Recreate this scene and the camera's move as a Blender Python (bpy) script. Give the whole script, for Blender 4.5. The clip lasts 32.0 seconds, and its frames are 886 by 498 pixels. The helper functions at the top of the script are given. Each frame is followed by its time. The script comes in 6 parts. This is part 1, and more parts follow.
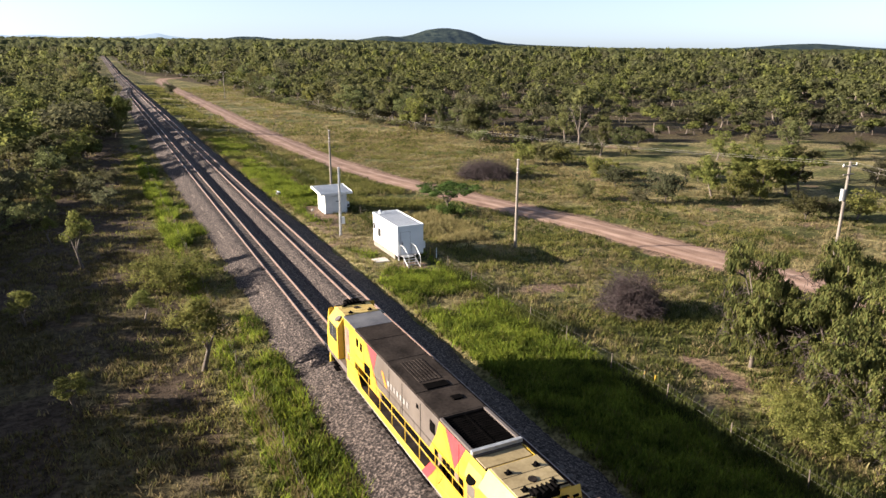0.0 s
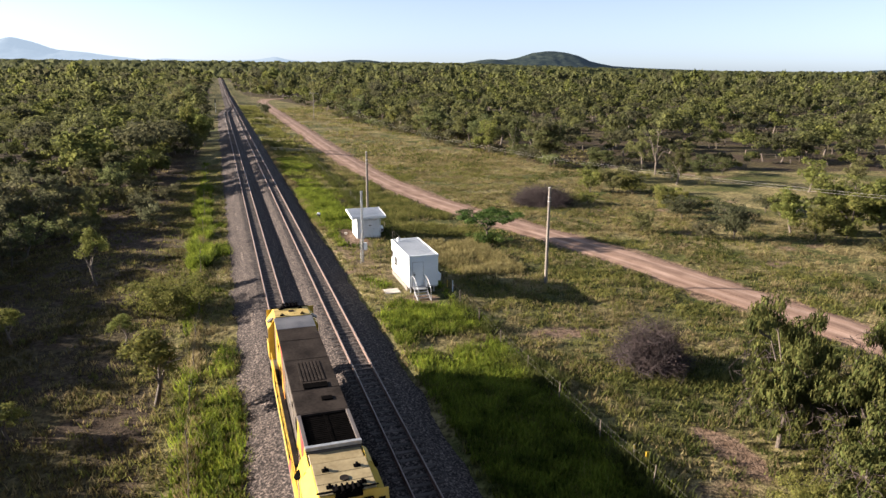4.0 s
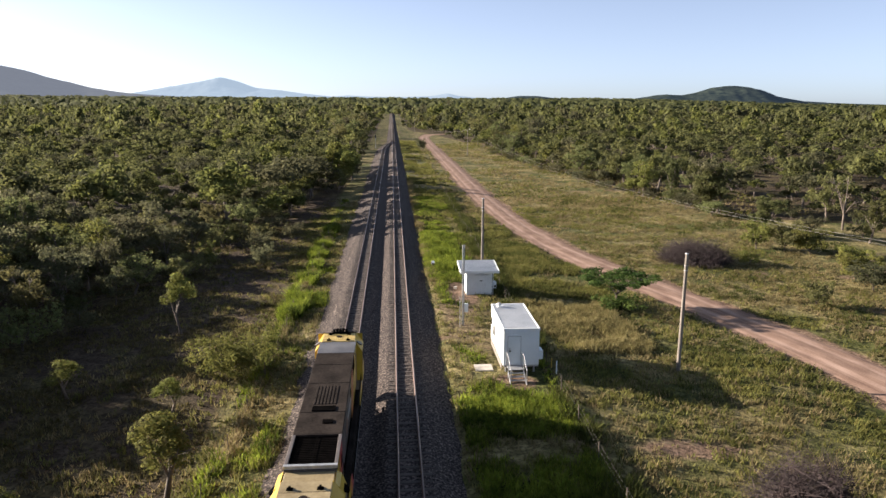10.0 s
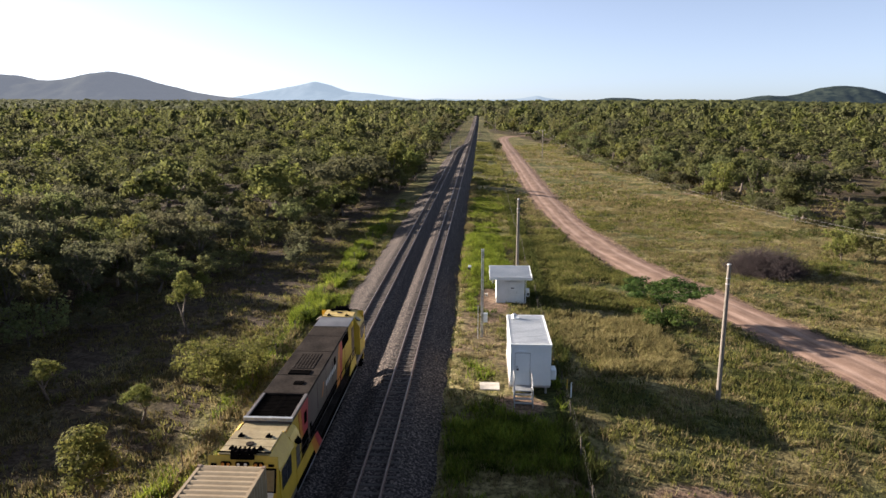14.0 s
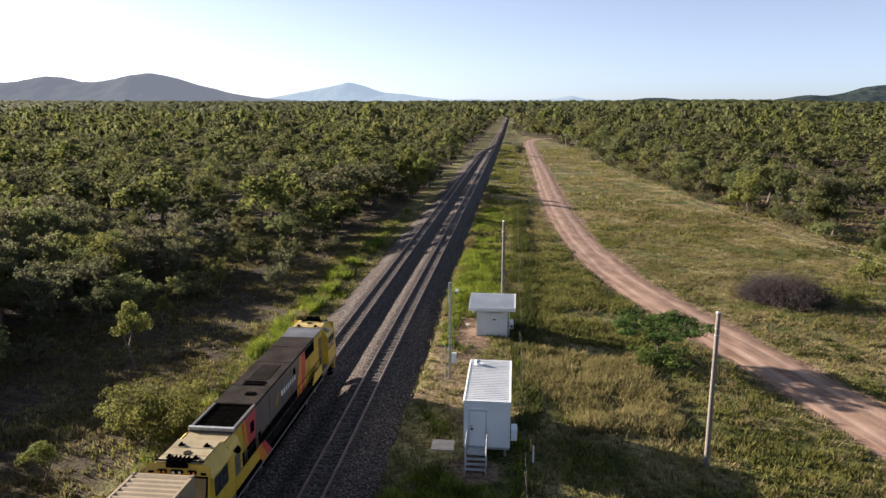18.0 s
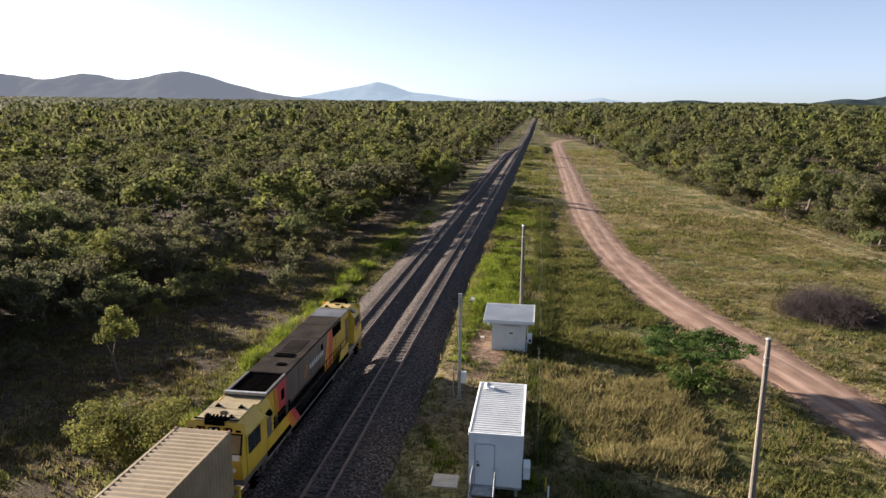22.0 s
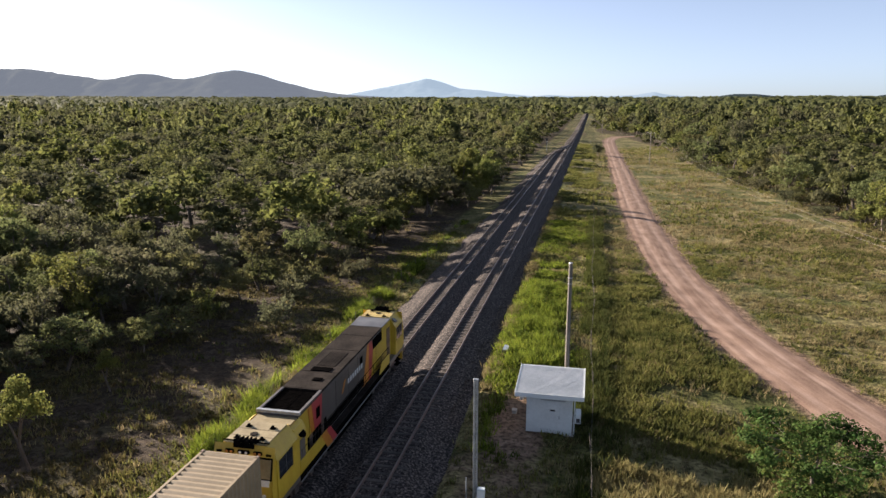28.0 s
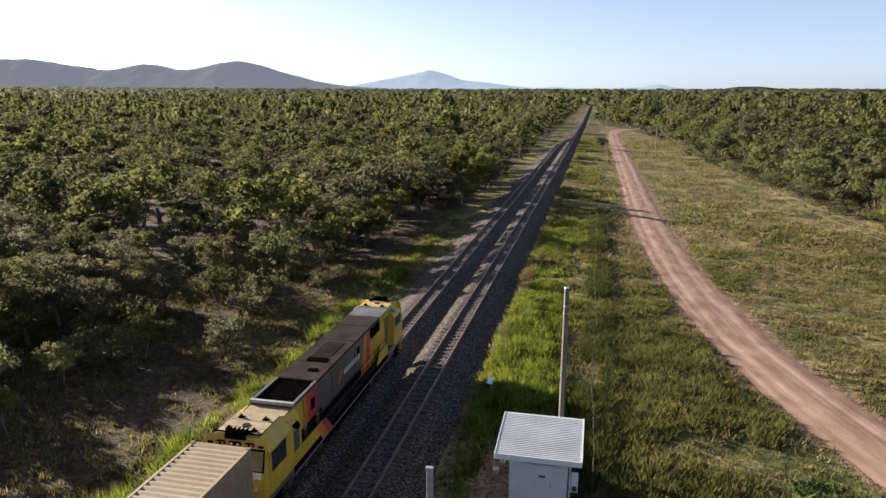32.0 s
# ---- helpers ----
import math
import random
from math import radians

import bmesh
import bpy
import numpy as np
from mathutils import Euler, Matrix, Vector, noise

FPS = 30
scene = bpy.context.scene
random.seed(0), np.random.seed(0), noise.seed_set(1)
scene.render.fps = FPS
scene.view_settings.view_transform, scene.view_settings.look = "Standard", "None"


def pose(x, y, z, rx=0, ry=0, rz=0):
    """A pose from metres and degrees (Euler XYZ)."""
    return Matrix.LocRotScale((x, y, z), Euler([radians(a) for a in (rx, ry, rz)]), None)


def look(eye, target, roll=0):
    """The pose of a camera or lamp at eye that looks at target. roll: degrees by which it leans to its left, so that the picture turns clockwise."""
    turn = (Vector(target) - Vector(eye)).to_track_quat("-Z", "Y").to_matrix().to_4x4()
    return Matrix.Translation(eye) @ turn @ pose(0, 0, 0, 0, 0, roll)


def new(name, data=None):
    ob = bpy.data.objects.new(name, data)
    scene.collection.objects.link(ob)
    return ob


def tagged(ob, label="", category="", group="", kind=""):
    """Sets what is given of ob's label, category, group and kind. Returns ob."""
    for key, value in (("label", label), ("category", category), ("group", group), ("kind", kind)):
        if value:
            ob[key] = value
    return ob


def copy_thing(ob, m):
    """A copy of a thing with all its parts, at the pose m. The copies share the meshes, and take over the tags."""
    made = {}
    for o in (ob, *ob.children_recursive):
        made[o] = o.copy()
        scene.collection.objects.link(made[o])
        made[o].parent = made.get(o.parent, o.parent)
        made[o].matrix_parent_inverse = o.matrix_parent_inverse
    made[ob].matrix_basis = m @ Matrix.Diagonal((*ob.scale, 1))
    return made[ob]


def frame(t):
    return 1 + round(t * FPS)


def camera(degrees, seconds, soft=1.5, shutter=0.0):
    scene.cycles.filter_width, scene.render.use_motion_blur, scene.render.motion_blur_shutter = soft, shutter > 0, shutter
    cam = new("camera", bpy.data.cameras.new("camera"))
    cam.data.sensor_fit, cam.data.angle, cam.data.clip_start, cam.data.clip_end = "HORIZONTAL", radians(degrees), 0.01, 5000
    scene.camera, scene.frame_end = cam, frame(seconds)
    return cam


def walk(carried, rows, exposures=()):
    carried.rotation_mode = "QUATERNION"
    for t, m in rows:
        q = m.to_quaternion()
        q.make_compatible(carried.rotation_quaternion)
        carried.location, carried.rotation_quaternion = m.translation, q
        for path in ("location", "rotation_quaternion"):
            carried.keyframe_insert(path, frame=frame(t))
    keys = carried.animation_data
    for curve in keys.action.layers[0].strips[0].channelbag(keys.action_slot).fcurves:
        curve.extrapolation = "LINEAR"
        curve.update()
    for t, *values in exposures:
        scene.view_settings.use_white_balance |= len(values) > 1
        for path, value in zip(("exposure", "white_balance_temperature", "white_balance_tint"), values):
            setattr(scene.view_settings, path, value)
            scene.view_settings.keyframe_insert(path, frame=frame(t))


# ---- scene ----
cam = camera(65.6, 32.0)
PATH = [
    (0, (-15.406, -53.27, 17.444), (-14.55, -51.553, 16.879), 0.33),
    (0.5, (-14.47, -53.44, 17.423), (-13.636, -51.713, 16.857), 0.34),
    (1, (-13.466, -53.6, 17.448), (-12.657, -51.86, 16.881), 0.36),
    (1.5, (-12.487, -53.681, 17.426), (-11.707, -51.928, 16.859), 0.39),
    (2, (-11.467, -53.634, 17.444), (-10.714, -51.87, 16.878), 0.41),
    (2.5, (-10.386, -53.436, 17.398), (-9.662, -51.658, 16.837), 0.38),
    (4.5, (-6.341, -50.822, 17.078), (-5.81, -48.956, 16.589), 0.36),
    (5, (-5.667, -49.91, 17.104), (-5.209, -48.022, 16.629), 0.35),
    (5.5, (-4.908, -49.05, 17.15), (-4.5, -47.146, 16.694), 0.34),
    (6, (-4.322, -48.127, 17.136), (-3.978, -46.207, 16.696), 0.33),
    (6.5, (-3.563, -47.259, 17.159), (-3.301, -45.323, 16.73), 0.31),
    (7, (-3.041, -46.608, 17.24), (-2.848, -44.662, 16.82), 0.32),
    (7.5, (-2.577, -45.938, 17.233), (-2.387, -43.991, 16.817), 0.34),
    (8, (-2.148, -45.405, 17.333), (-1.959, -43.457, 16.917), 0.33),
    (8.5, (-1.738, -44.958, 17.326), (-1.552, -43.01, 16.913), 0.31),
    (9, (-1.449, -44.701, 17.367), (-1.265, -42.753, 16.954), 0.29),
    (9.5, (-1.154, -44.353, 17.388), (-0.981, -42.404, 16.974), 0.27),
    (10, (-0.694, -44.036, 17.39), (-0.55, -42.085, 16.977), 0.23),
    (10.5, (-0.252, -43.724, 17.367), (-0.135, -41.77, 16.956), 0.23),
    (11, (0.166, -43.555, 17.357), (0.268, -41.601, 16.946), 0.24),
    (11.5, (0.547, -43.447, 17.294), (0.627, -41.492, 16.883), 0.22),
    (12, (1.069, -43.269, 17.187), (1.117, -41.312, 16.776), 0.17),
    (12.5, (1.744, -42.729, 16.959), (1.766, -40.771, 16.549), 0.11),
    (13, (2.645, -41.908, 16.779), (2.639, -39.95, 16.371), 0.06),
    (13.5, (3.66, -40.741, 16.596), (3.612, -38.783, 16.19), 0.01),
    (14, (4.776, -39.534, 16.495), (4.67, -37.578, 16.089), -0.02),
    (14.5, (5.655, -38.583, 16.498), (5.521, -36.63, 16.092), 0.04),
    (16.5, (7.949, -35.561, 17.037), (7.773, -33.61, 16.634), 0.15),
    (17, (8.482, -35.007, 17.13), (8.285, -33.057, 16.727), 0.15),
    (17.5, (8.889, -34.426, 17.41), (8.689, -32.477, 17.007), 0.01),
    (18, (9.113, -33.779, 17.616), (8.912, -31.831, 17.211), -0.12),
    (18.5, (9.308, -33.279, 17.676), (9.105, -31.331, 17.272), -0.15),
    (19, (9.329, -32.776, 17.631), (9.128, -30.828, 17.227), -0.09),
    (19.5, (9.448, -32.366, 17.683), (9.245, -30.418, 17.278), 0.04),
    (20, (9.385, -31.938, 17.634), (9.185, -29.99, 17.229), 0.24),
    (20.5, (9.374, -31.367, 17.393), (9.164, -29.419, 16.989), 0.45),
    (21, (9.282, -30.636, 17.185), (9.053, -28.691, 16.78), 0.55),
    (21.5, (9.439, -29.946, 17.166), (9.182, -28.004, 16.762), 0.53),
    (22, (9.573, -29.111, 17.081), (9.297, -27.172, 16.677), 0.45),
    (22.5, (9.583, -28.123, 17.023), (9.285, -26.188, 16.617), 0.35),
    (23, (9.645, -26.979, 17.081), (9.31, -25.05, 16.676), 0.2),
    (23.5, (9.706, -25.665, 17.028), (9.336, -23.741, 16.623), 0.02),
    (24, (9.624, -24.302, 16.932), (9.24, -22.381, 16.528), -0.18),
    (24.5, (9.575, -23.135, 16.951), (9.175, -21.218, 16.548), -0.41),
    (25, (9.546, -21.854, 16.851), (9.136, -19.938, 16.449), -0.58),
    (25.5, (9.563, -20.635, 16.789), (9.15, -18.72, 16.389), -0.57),
    (27.5, (9.478, -16.54, 17.09), (9.061, -14.628, 16.68), -0.35),
    (28, (9.32, -15.789, 17.252), (8.906, -13.876, 16.837), -0.04),
    (28.5, (9.266, -14.973, 17.304), (8.851, -13.061, 16.888), 0.11),
    (29, (9.29, -13.898, 17.275), (8.873, -11.988, 16.856), 0.06),
    (29.5, (9.284, -12.757, 17.203), (8.865, -10.848, 16.78), -0.06),
    (30, (9.305, -11.72, 17.1), (8.885, -9.811, 16.676), -0.13),
    (30.5, (9.324, -10.513, 16.929), (8.902, -8.606, 16.5), -0.07),
    (31, (9.278, -9.378, 16.842), (8.858, -7.471, 16.411), 0.05),
    (31.5, (9.294, -8.373, 16.853), (8.874, -6.466, 16.419), 0.12),
    (32, (9.366, -7.425, 16.879), (8.945, -5.519, 16.442), 0.13),
]
walk(cam, [(t, look(eye, target, roll)) for t, eye, target, roll in PATH], [(0, 2.42, 6000, 16), (2.5, 2.40, 6000, 16), (6, 2.27, 6000, 16), (12, 2.21, 6000, 16), (32, 2.16, 6000, 16)])

# ---- light ----
SUN_AZ, SUN_EL = 68.2, 16.0          # degrees: turn from the track's way to the left, height
world = bpy.data.worlds.new("world")
scene.world = world
world.use_nodes = True
wn = world.node_tree
sky = wn.nodes.new("ShaderNodeTexSky")
sky.sky_type, sky.sun_disc = "NISHITA", False
sky.sun_elevation, sky.sun_rotation = radians(SUN_EL), radians(-SUN_AZ)
sky.air_density, sky.dust_density, sky.ozone_density = 0.50, 0.60, 0.8
pale = wn.nodes.new("ShaderNodeHueSaturation")
pale.inputs["Saturation"].default_value = 0.66
wn.links.new(sky.outputs[0], pale.inputs["Color"])
haze = wn.nodes.new("ShaderNodeMix")
haze.data_type = "RGBA"
haze.inputs[0].default_value, haze.inputs[7].default_value = 0.10, (5.4, 7.0, 8.2, 1)
wn.links.new(pale.outputs[0], haze.inputs[6])
wn.links.new(haze.outputs[2], wn.nodes["Background"].inputs[0])
wn.nodes["Background"].inputs[1].default_value = 0.0390
sun_way = Vector((-math.sin(radians(SUN_AZ)) * math.cos(radians(SUN_EL)), math.cos(radians(SUN_AZ)) * math.cos(radians(SUN_EL)), math.sin(radians(SUN_EL))))
sun = new("sun", bpy.data.lights.new("sun", "SUN"))
sun.data.energy, sun.data.angle, sun.data.color = 5.0, radians(0.6), (1.0, 0.85, 0.64)
sun.matrix_basis = look(sun_way * 50, (0, 0, 0))


# ---- materials ----
def mat(name, a, b, scale=4.0, rough=0.85, bump=0.0, metal=0.0, vary=0.0, island=0.0, fine=8.0, rough_b=None, leaf=0.0, stretch=(1, 1, 1), third=None, spec=0.5):
    """Two colours mixed by noise at two scales, with bump, and with a shift of value from piece to piece."""
    m = bpy.data.materials.new(name)
    m.use_nodes = True
    n, l = m.node_tree.nodes, m.node_tree.links
    bsdf = n["Principled BSDF"]
    tc = n.new("ShaderNodeTexCoord")
    mp = n.new("ShaderNodeMapping")
    mp.inputs["Scale"].default_value = stretch
    l.new(tc.outputs["Object"], mp.inputs[0])
    n1, n2 = n.new("ShaderNodeTexNoise"), n.new("ShaderNodeTexNoise")
    n1.inputs["Scale"].default_value, n2.inputs["Scale"].default_value = scale, scale * fine
    n1.inputs["Detail"].default_value, n2.inputs["Detail"].default_value = 5, 3
    for k in (n1, n2):
        l.new(mp.outputs[0], k.inputs["Vector"])
    add = n.new("ShaderNodeMath")
    add.operation = "MULTIPLY_ADD"
    l.new(n2.outputs["Fac"], add.inputs[0])
    add.inputs[1].default_value = 0.5
    l.new(n1.outputs["Fac"], add.inputs[2])
    ramp = n.new("ShaderNodeValToRGB")
    ramp.color_ramp.elements[0].position, ramp.color_ramp.elements[1].position = 0.55, 0.95
    ramp.color_ramp.elements[0].color, ramp.color_ramp.elements[1].color = (*a, 1), (*b, 1)
    if third:
        e = ramp.color_ramp.elements.new(0.75)
        e.color = (*third, 1)
    l.new(add.outputs[0], ramp.inputs[0])
    out = ramp.outputs[0]
    for amount, kind, socket in ((vary, "ShaderNodeObjectInfo", "Random"), (island, "ShaderNodeNewGeometry", "Random Per Island")):
        if amount:
            src = n.new(kind)
            mr = n.new("ShaderNodeMapRange")
            mr.inputs["To Min"].default_value, mr.inputs["To Max"].default_value = 1 - amount, 1 + amount
            l.new(src.outputs[socket], mr.inputs[0])
            hs = n.new("ShaderNodeHueSaturation")
            l.new(mr.outputs[0], hs.inputs["Value"])
            hr = n.new("ShaderNodeMapRange")
            hr.inputs["To Min"].default_value, hr.inputs["To Max"].default_value = 0.5 - amount * 0.08, 0.5 + amount * 0.06
            wrap = n.new("ShaderNodeMath")
            wrap.operation, wrap.inputs[1].default_value = "MULTIPLY", 7.31
            frac = n.new("ShaderNodeMath")
            frac.operation = "FRACT"
            l.new(src.outputs[socket], wrap.inputs[0])
            l.new(wrap.outputs[0], frac.inputs[0])
            if leaf:
                l.new(frac.outputs[0], hr.inputs[0])
                l.new(hr.outputs[0], hs.inputs["Hue"])
            l.new(out, hs.inputs["Color"])
            out = hs.outputs[0]
    l.new(out, bsdf.inputs["Base Color"])
    bsdf.inputs["Roughness"].default_value, bsdf.inputs["Metallic"].default_value = rough, metal
    bsdf.inputs["Specular IOR Level"].default_value = spec
    if rough_b is not None:
        rr = n.new("ShaderNodeMapRange")
        rr.inputs["From Min"].default_value, rr.inputs["From Max"].default_value = 0.5, 1.0
        rr.inputs["To Min"].default_value, rr.inputs["To Max"].default_value = rough, rough_b
        l.new(add.outputs[0], rr.inputs[0])
        l.new(rr.outputs[0], bsdf.inputs["Roughness"])
    if bump:
        bp = n.new("ShaderNodeBump")
        bp.inputs["Strength"].default_value, bp.inputs["Distance"].default_value = min(1.0, bump), 0.05 * max(1.0, bump)
        l.new(add.outputs[0], bp.inputs["Height"])
        l.new(bp.outputs[0], bsdf.inputs["Normal"])
    if leaf:
        bsdf.inputs["Specular IOR Level"].default_value = 0.06
        tr = n.new("ShaderNodeBsdfTranslucent")
        mx = n.new("ShaderNodeMixShader")
        mx.inputs[0].default_value = leaf
        l.new(out, tr.inputs["Color"])
        l.new(bsdf.outputs[0], mx.inputs[1])
        l.new(tr.outputs[0], mx.inputs[2])
        l.new(mx.outputs[0], n["Material Output"].inputs[0])
    return m


def road_dirt():
    """Packed dirt with paler wheel tracks, fine streaks along the way, and loose stones at the verges."""
    m = bpy.data.materials.new("road_dirt")
    m.use_nodes = True
    n, l = m.node_tree.nodes, m.node_tree.links

    def attribute(name):
        a = n.new("ShaderNodeAttribute")
        a.attribute_name = name
        return a.outputs["Fac"]

    def math_of(kind, a, b):
        k = n.new("ShaderNodeMath")
        k.operation = kind
        for i, v in enumerate((a, b)):
            if isinstance(v, (int, float)):
                k.inputs[i].default_value = v
            else:
                l.new(v, k.inputs[i])
        return k.outputs[0]

    def noise_of(x, y, scale, detail):
        j, k = n.new("ShaderNodeCombineXYZ"), n.new("ShaderNodeTexNoise")
        l.new(x, j.inputs[0])
        l.new(y, j.inputs[1])
        k.inputs["Scale"].default_value, k.inputs["Detail"].default_value = scale, detail
        l.new(j.outputs[0], k.inputs["Vector"])
        return k.outputs["Fac"]

    def ramp(fac, stops):
        r = n.new("ShaderNodeValToRGB")
        while len(r.color_ramp.elements) < len(stops):
            r.color_ramp.elements.new(0.5)
        for e, (p, c) in zip(r.color_ramp.elements, stops):
            e.position, e.color = p, (*c, 1)
        l.new(fac, r.inputs[0])
        return r.outputs[0]

    across, along = math_of("MULTIPLY", attribute("across"), 2.6), attribute("along")
    side = math_of("ADD", across, math_of("MULTIPLY", math_of("SUBTRACT", noise_of(along, along, 0.06, 2.0), 0.5), 1.0))
    streak = noise_of(math_of("MULTIPLY", side, 3.2), math_of("MULTIPLY", along, 0.11), 1.0, 5.0)
    patch = noise_of(across, math_of("MULTIPLY", along, 0.45), 0.8, 5.0)
    grit = noise_of(across, along, 9.0, 4.0)
    wheel = math_of("SUBTRACT", math_of("ABSOLUTE", side, 0.0), 1.02)
    track = math_of("POWER", 2.718, math_of("MULTIPLY", math_of("MULTIPLY", wheel, wheel), -9.0))
    value = math_of("ADD", math_of("MULTIPLY", streak, 0.42), math_of("MULTIPLY", patch, 0.60))
    value = math_of("ADD", value, math_of("MULTIPLY", math_of("SUBTRACT", track, 0.45), 0.17))
    value = math_of("ADD", value, math_of("MULTIPLY", math_of("SUBTRACT", grit, 0.5), 0.36))
    col = ramp(value, ((0.30, (0.127, 0.0805, 0.0601)), (0.50, (0.221, 0.149, 0.113)), (0.66, (0.293, 0.207, 0.163)), (0.80, (0.364, 0.272, 0.22))))
    bsdf = n["Principled BSDF"]
    l.new(col, bsdf.inputs["Base Color"])
    bsdf.inputs["Roughness"].default_value, bsdf.inputs["Specular IOR Level"].default_value = 0.95, 0.1
    bp = n.new("ShaderNodeBump")
    bp.inputs["Strength"].default_value, bp.inputs["Distance"].default_value = 0.7, 0.05
    l.new(value, bp.inputs["Height"])
    l.new(bp.outputs[0], bsdf.inputs["Normal"])
    return m


M = {}
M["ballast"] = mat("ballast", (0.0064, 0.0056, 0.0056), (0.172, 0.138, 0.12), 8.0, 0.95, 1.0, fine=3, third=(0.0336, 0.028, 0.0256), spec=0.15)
M["rail"] = mat("rusty_rail", (0.0416, 0.025, 0.019), (0.113, 0.0625, 0.0446), 2.0, 0.75, 0.2)
M["rail_top"] = mat("worn_rail_head", (0.115, 0.0792, 0.0648), (0.216, 0.173, 0.151), 1.5, 0.4, 0, 0.6, stretch=(1, .05, 1))
M["sleeper"] = mat("sleeper_concrete", (0.027, 0.0212, 0.0187), (0.0684, 0.0558, 0.0486), 2.5, 0.9, 0.4, vary=0.25)
M["road"] = road_dirt()
M["leaf_a"] = mat("olive_leaves", (0.076, 0.083, 0.036), (0.132, 0.136, 0.052), 0.5, 0.8, 0, vary=0.42, island=0.16, leaf=0.58)
M["leaf_far"] = mat("woodland_leaves", (0.052, 0.058, 0.026), (0.138, 0.144, 0.048), 0.22, 0.85, 0, island=0.14, leaf=0.52, third=(0.080, 0.086, 0.036))
M["leaf_far_dull"] = mat("dull_woodland_leaves", (0.048, 0.050, 0.029), (0.100, 0.099, 0.051), 0.22, 0.85, 0, island=0.14, leaf=0.52, third=(0.066, 0.067, 0.036))
M["leaf_far_bright"] = mat("bright_woodland_leaves", (0.054, 0.064, 0.022), (0.150, 0.163, 0.046), 0.25, 0.85, 0, island=0.16, leaf=0.52, third=(0.095, 0.105, 0.032))
M["leaf_lush"] = mat("lush_leaves", (0.023, 0.043, 0.011), (0.070, 0.104, 0.025), 0.9, 0.7, 0, vary=0.2, island=0.35, leaf=0.4)
M["leaf_grey"] = mat("grey_green_leaves", (0.058, 0.061, 0.034), (0.102, 0.103, 0.055), 0.6, 0.8, 0, vary=0.3, island=0.18, leaf=0.58)
M["leaf_young"] = mat("young_leaves", (0.076, 0.087, 0.025), (0.172, 0.182, 0.050), 0.8, 0.8, 0, vary=0.2, island=0.25, leaf=0.52)
M["leaf_weep"] = mat("weeping_leaves", (0.0319, 0.0391, 0.0119), (0.0935, 0.1, 0.0298), 0.6, 0.8, 0, island=0.4, leaf=0.35)
M["bark"] = mat("grey_bark", (0.0478, 0.037, 0.0281), (0.14, 0.115, 0.0924), 3.0, 0.9, 0.6, vary=0.3, stretch=(1, 1, .3))
M["twig"] = mat("dead_twigs", (0.012, 0.0075, 0.008), (0.056, 0.038, 0.037), 1.2, 0.9, 0, island=0.3)
M["grass_lush"] = mat("lush_grass", (0.0281, 0.0437, 0.00702), (0.191, 0.238, 0.0296), 0.6, 0.7, 0, island=0.25, leaf=0.55)
M["grass_gold"] = mat("golden_grass", (0.133, 0.116, 0.0455), (0.259, 0.224, 0.098), 0.4, 0.8, 0, island=0.2, leaf=0.45)
M["weed"] = mat("dark_weeds", (0.028, 0.0381, 0.0101), (0.084, 0.0924, 0.0252), 0.5, 0.8, 0, island=0.3, leaf=0.4)
M["grass_dry"] = mat("dry_grass", (0.109, 0.0925, 0.0396), (0.236, 0.196, 0.0991), 0.3, 0.75, 0, island=0.25, leaf=0.45)
M["grass_mid"] = mat("field_grass", (0.056, 0.0656, 0.0176), (0.182, 0.175, 0.051), 0.3, 0.7, 0, island=0.25, leaf=0.5)
M["grass_olive"] = mat("olive_woodland_grass", (0.050, 0.045, 0.018), (0.130, 0.114, 0.047), 0.3, 0.8, 0, island=0.25, leaf=0.45)
M["timber"] = mat("weathered_timber", (0.0892, 0.0765, 0.0638), (0.191, 0.169, 0.143), 2.0, 0.85, 0.4, vary=.15, stretch=(6, 6, .4))
M["white"] = mat("white_panel", (0.592, 0.624, 0.632), (0.664, 0.688, 0.696), 0.8, 0.45, 0.02, fine=10)
M["white_roof"] = mat("white_roof_sheet", (0.34, 0.365, 0.39), (0.45, 0.47, 0.49), 0.7, 0.4, 0.02)
M["cream_wall"] = mat("off_white_wall", (0.528, 0.544, 0.536), (0.632, 0.648, 0.64), 0.9, 0.6, 0.05)
M["wire"] = mat("weathered_wire", (0.048, 0.044, 0.04), (0.096, 0.088, 0.08), 2.0, 0.8)
M["power_wire"] = mat("dull_aluminium_wire", (0.16, 0.155, 0.14), (0.22, 0.21, 0.19), 2.0, 0.8)
M["steel"] = mat("galvanised_steel", (0.272, 0.28, 0.288), (0.464, 0.472, 0.48), 4.0, 0.45, 0.05, 0.6)
M["dark"] = mat("dark_metal", (0.02, 0.02, 0.022), (0.06, 0.055, 0.05), 3.0, 0.7, 0.1)
M["concrete"] = mat("concrete", (0.226, 0.208, 0.184), (0.345, 0.321, 0.286), 2.0, 0.9, 0.2)
M["glass_dark"] = mat("dark_glass", (0.015, 0.017, 0.02), (0.03, 0.032, 0.035), 1.0, 0.08)
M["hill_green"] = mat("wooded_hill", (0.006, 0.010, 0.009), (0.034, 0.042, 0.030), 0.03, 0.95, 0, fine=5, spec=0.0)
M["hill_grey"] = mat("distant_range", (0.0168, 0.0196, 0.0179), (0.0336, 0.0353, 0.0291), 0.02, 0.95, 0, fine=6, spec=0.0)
# blue-grey base with the haze of distance mixed into the colour
M["hill_blue"] = mat("far_hazed_mountain", (0.0392, 0.0476, 0.056), (0.0616, 0.07, 0.0784), 0.01, 0.95, 0, fine=6, spec=0.0)
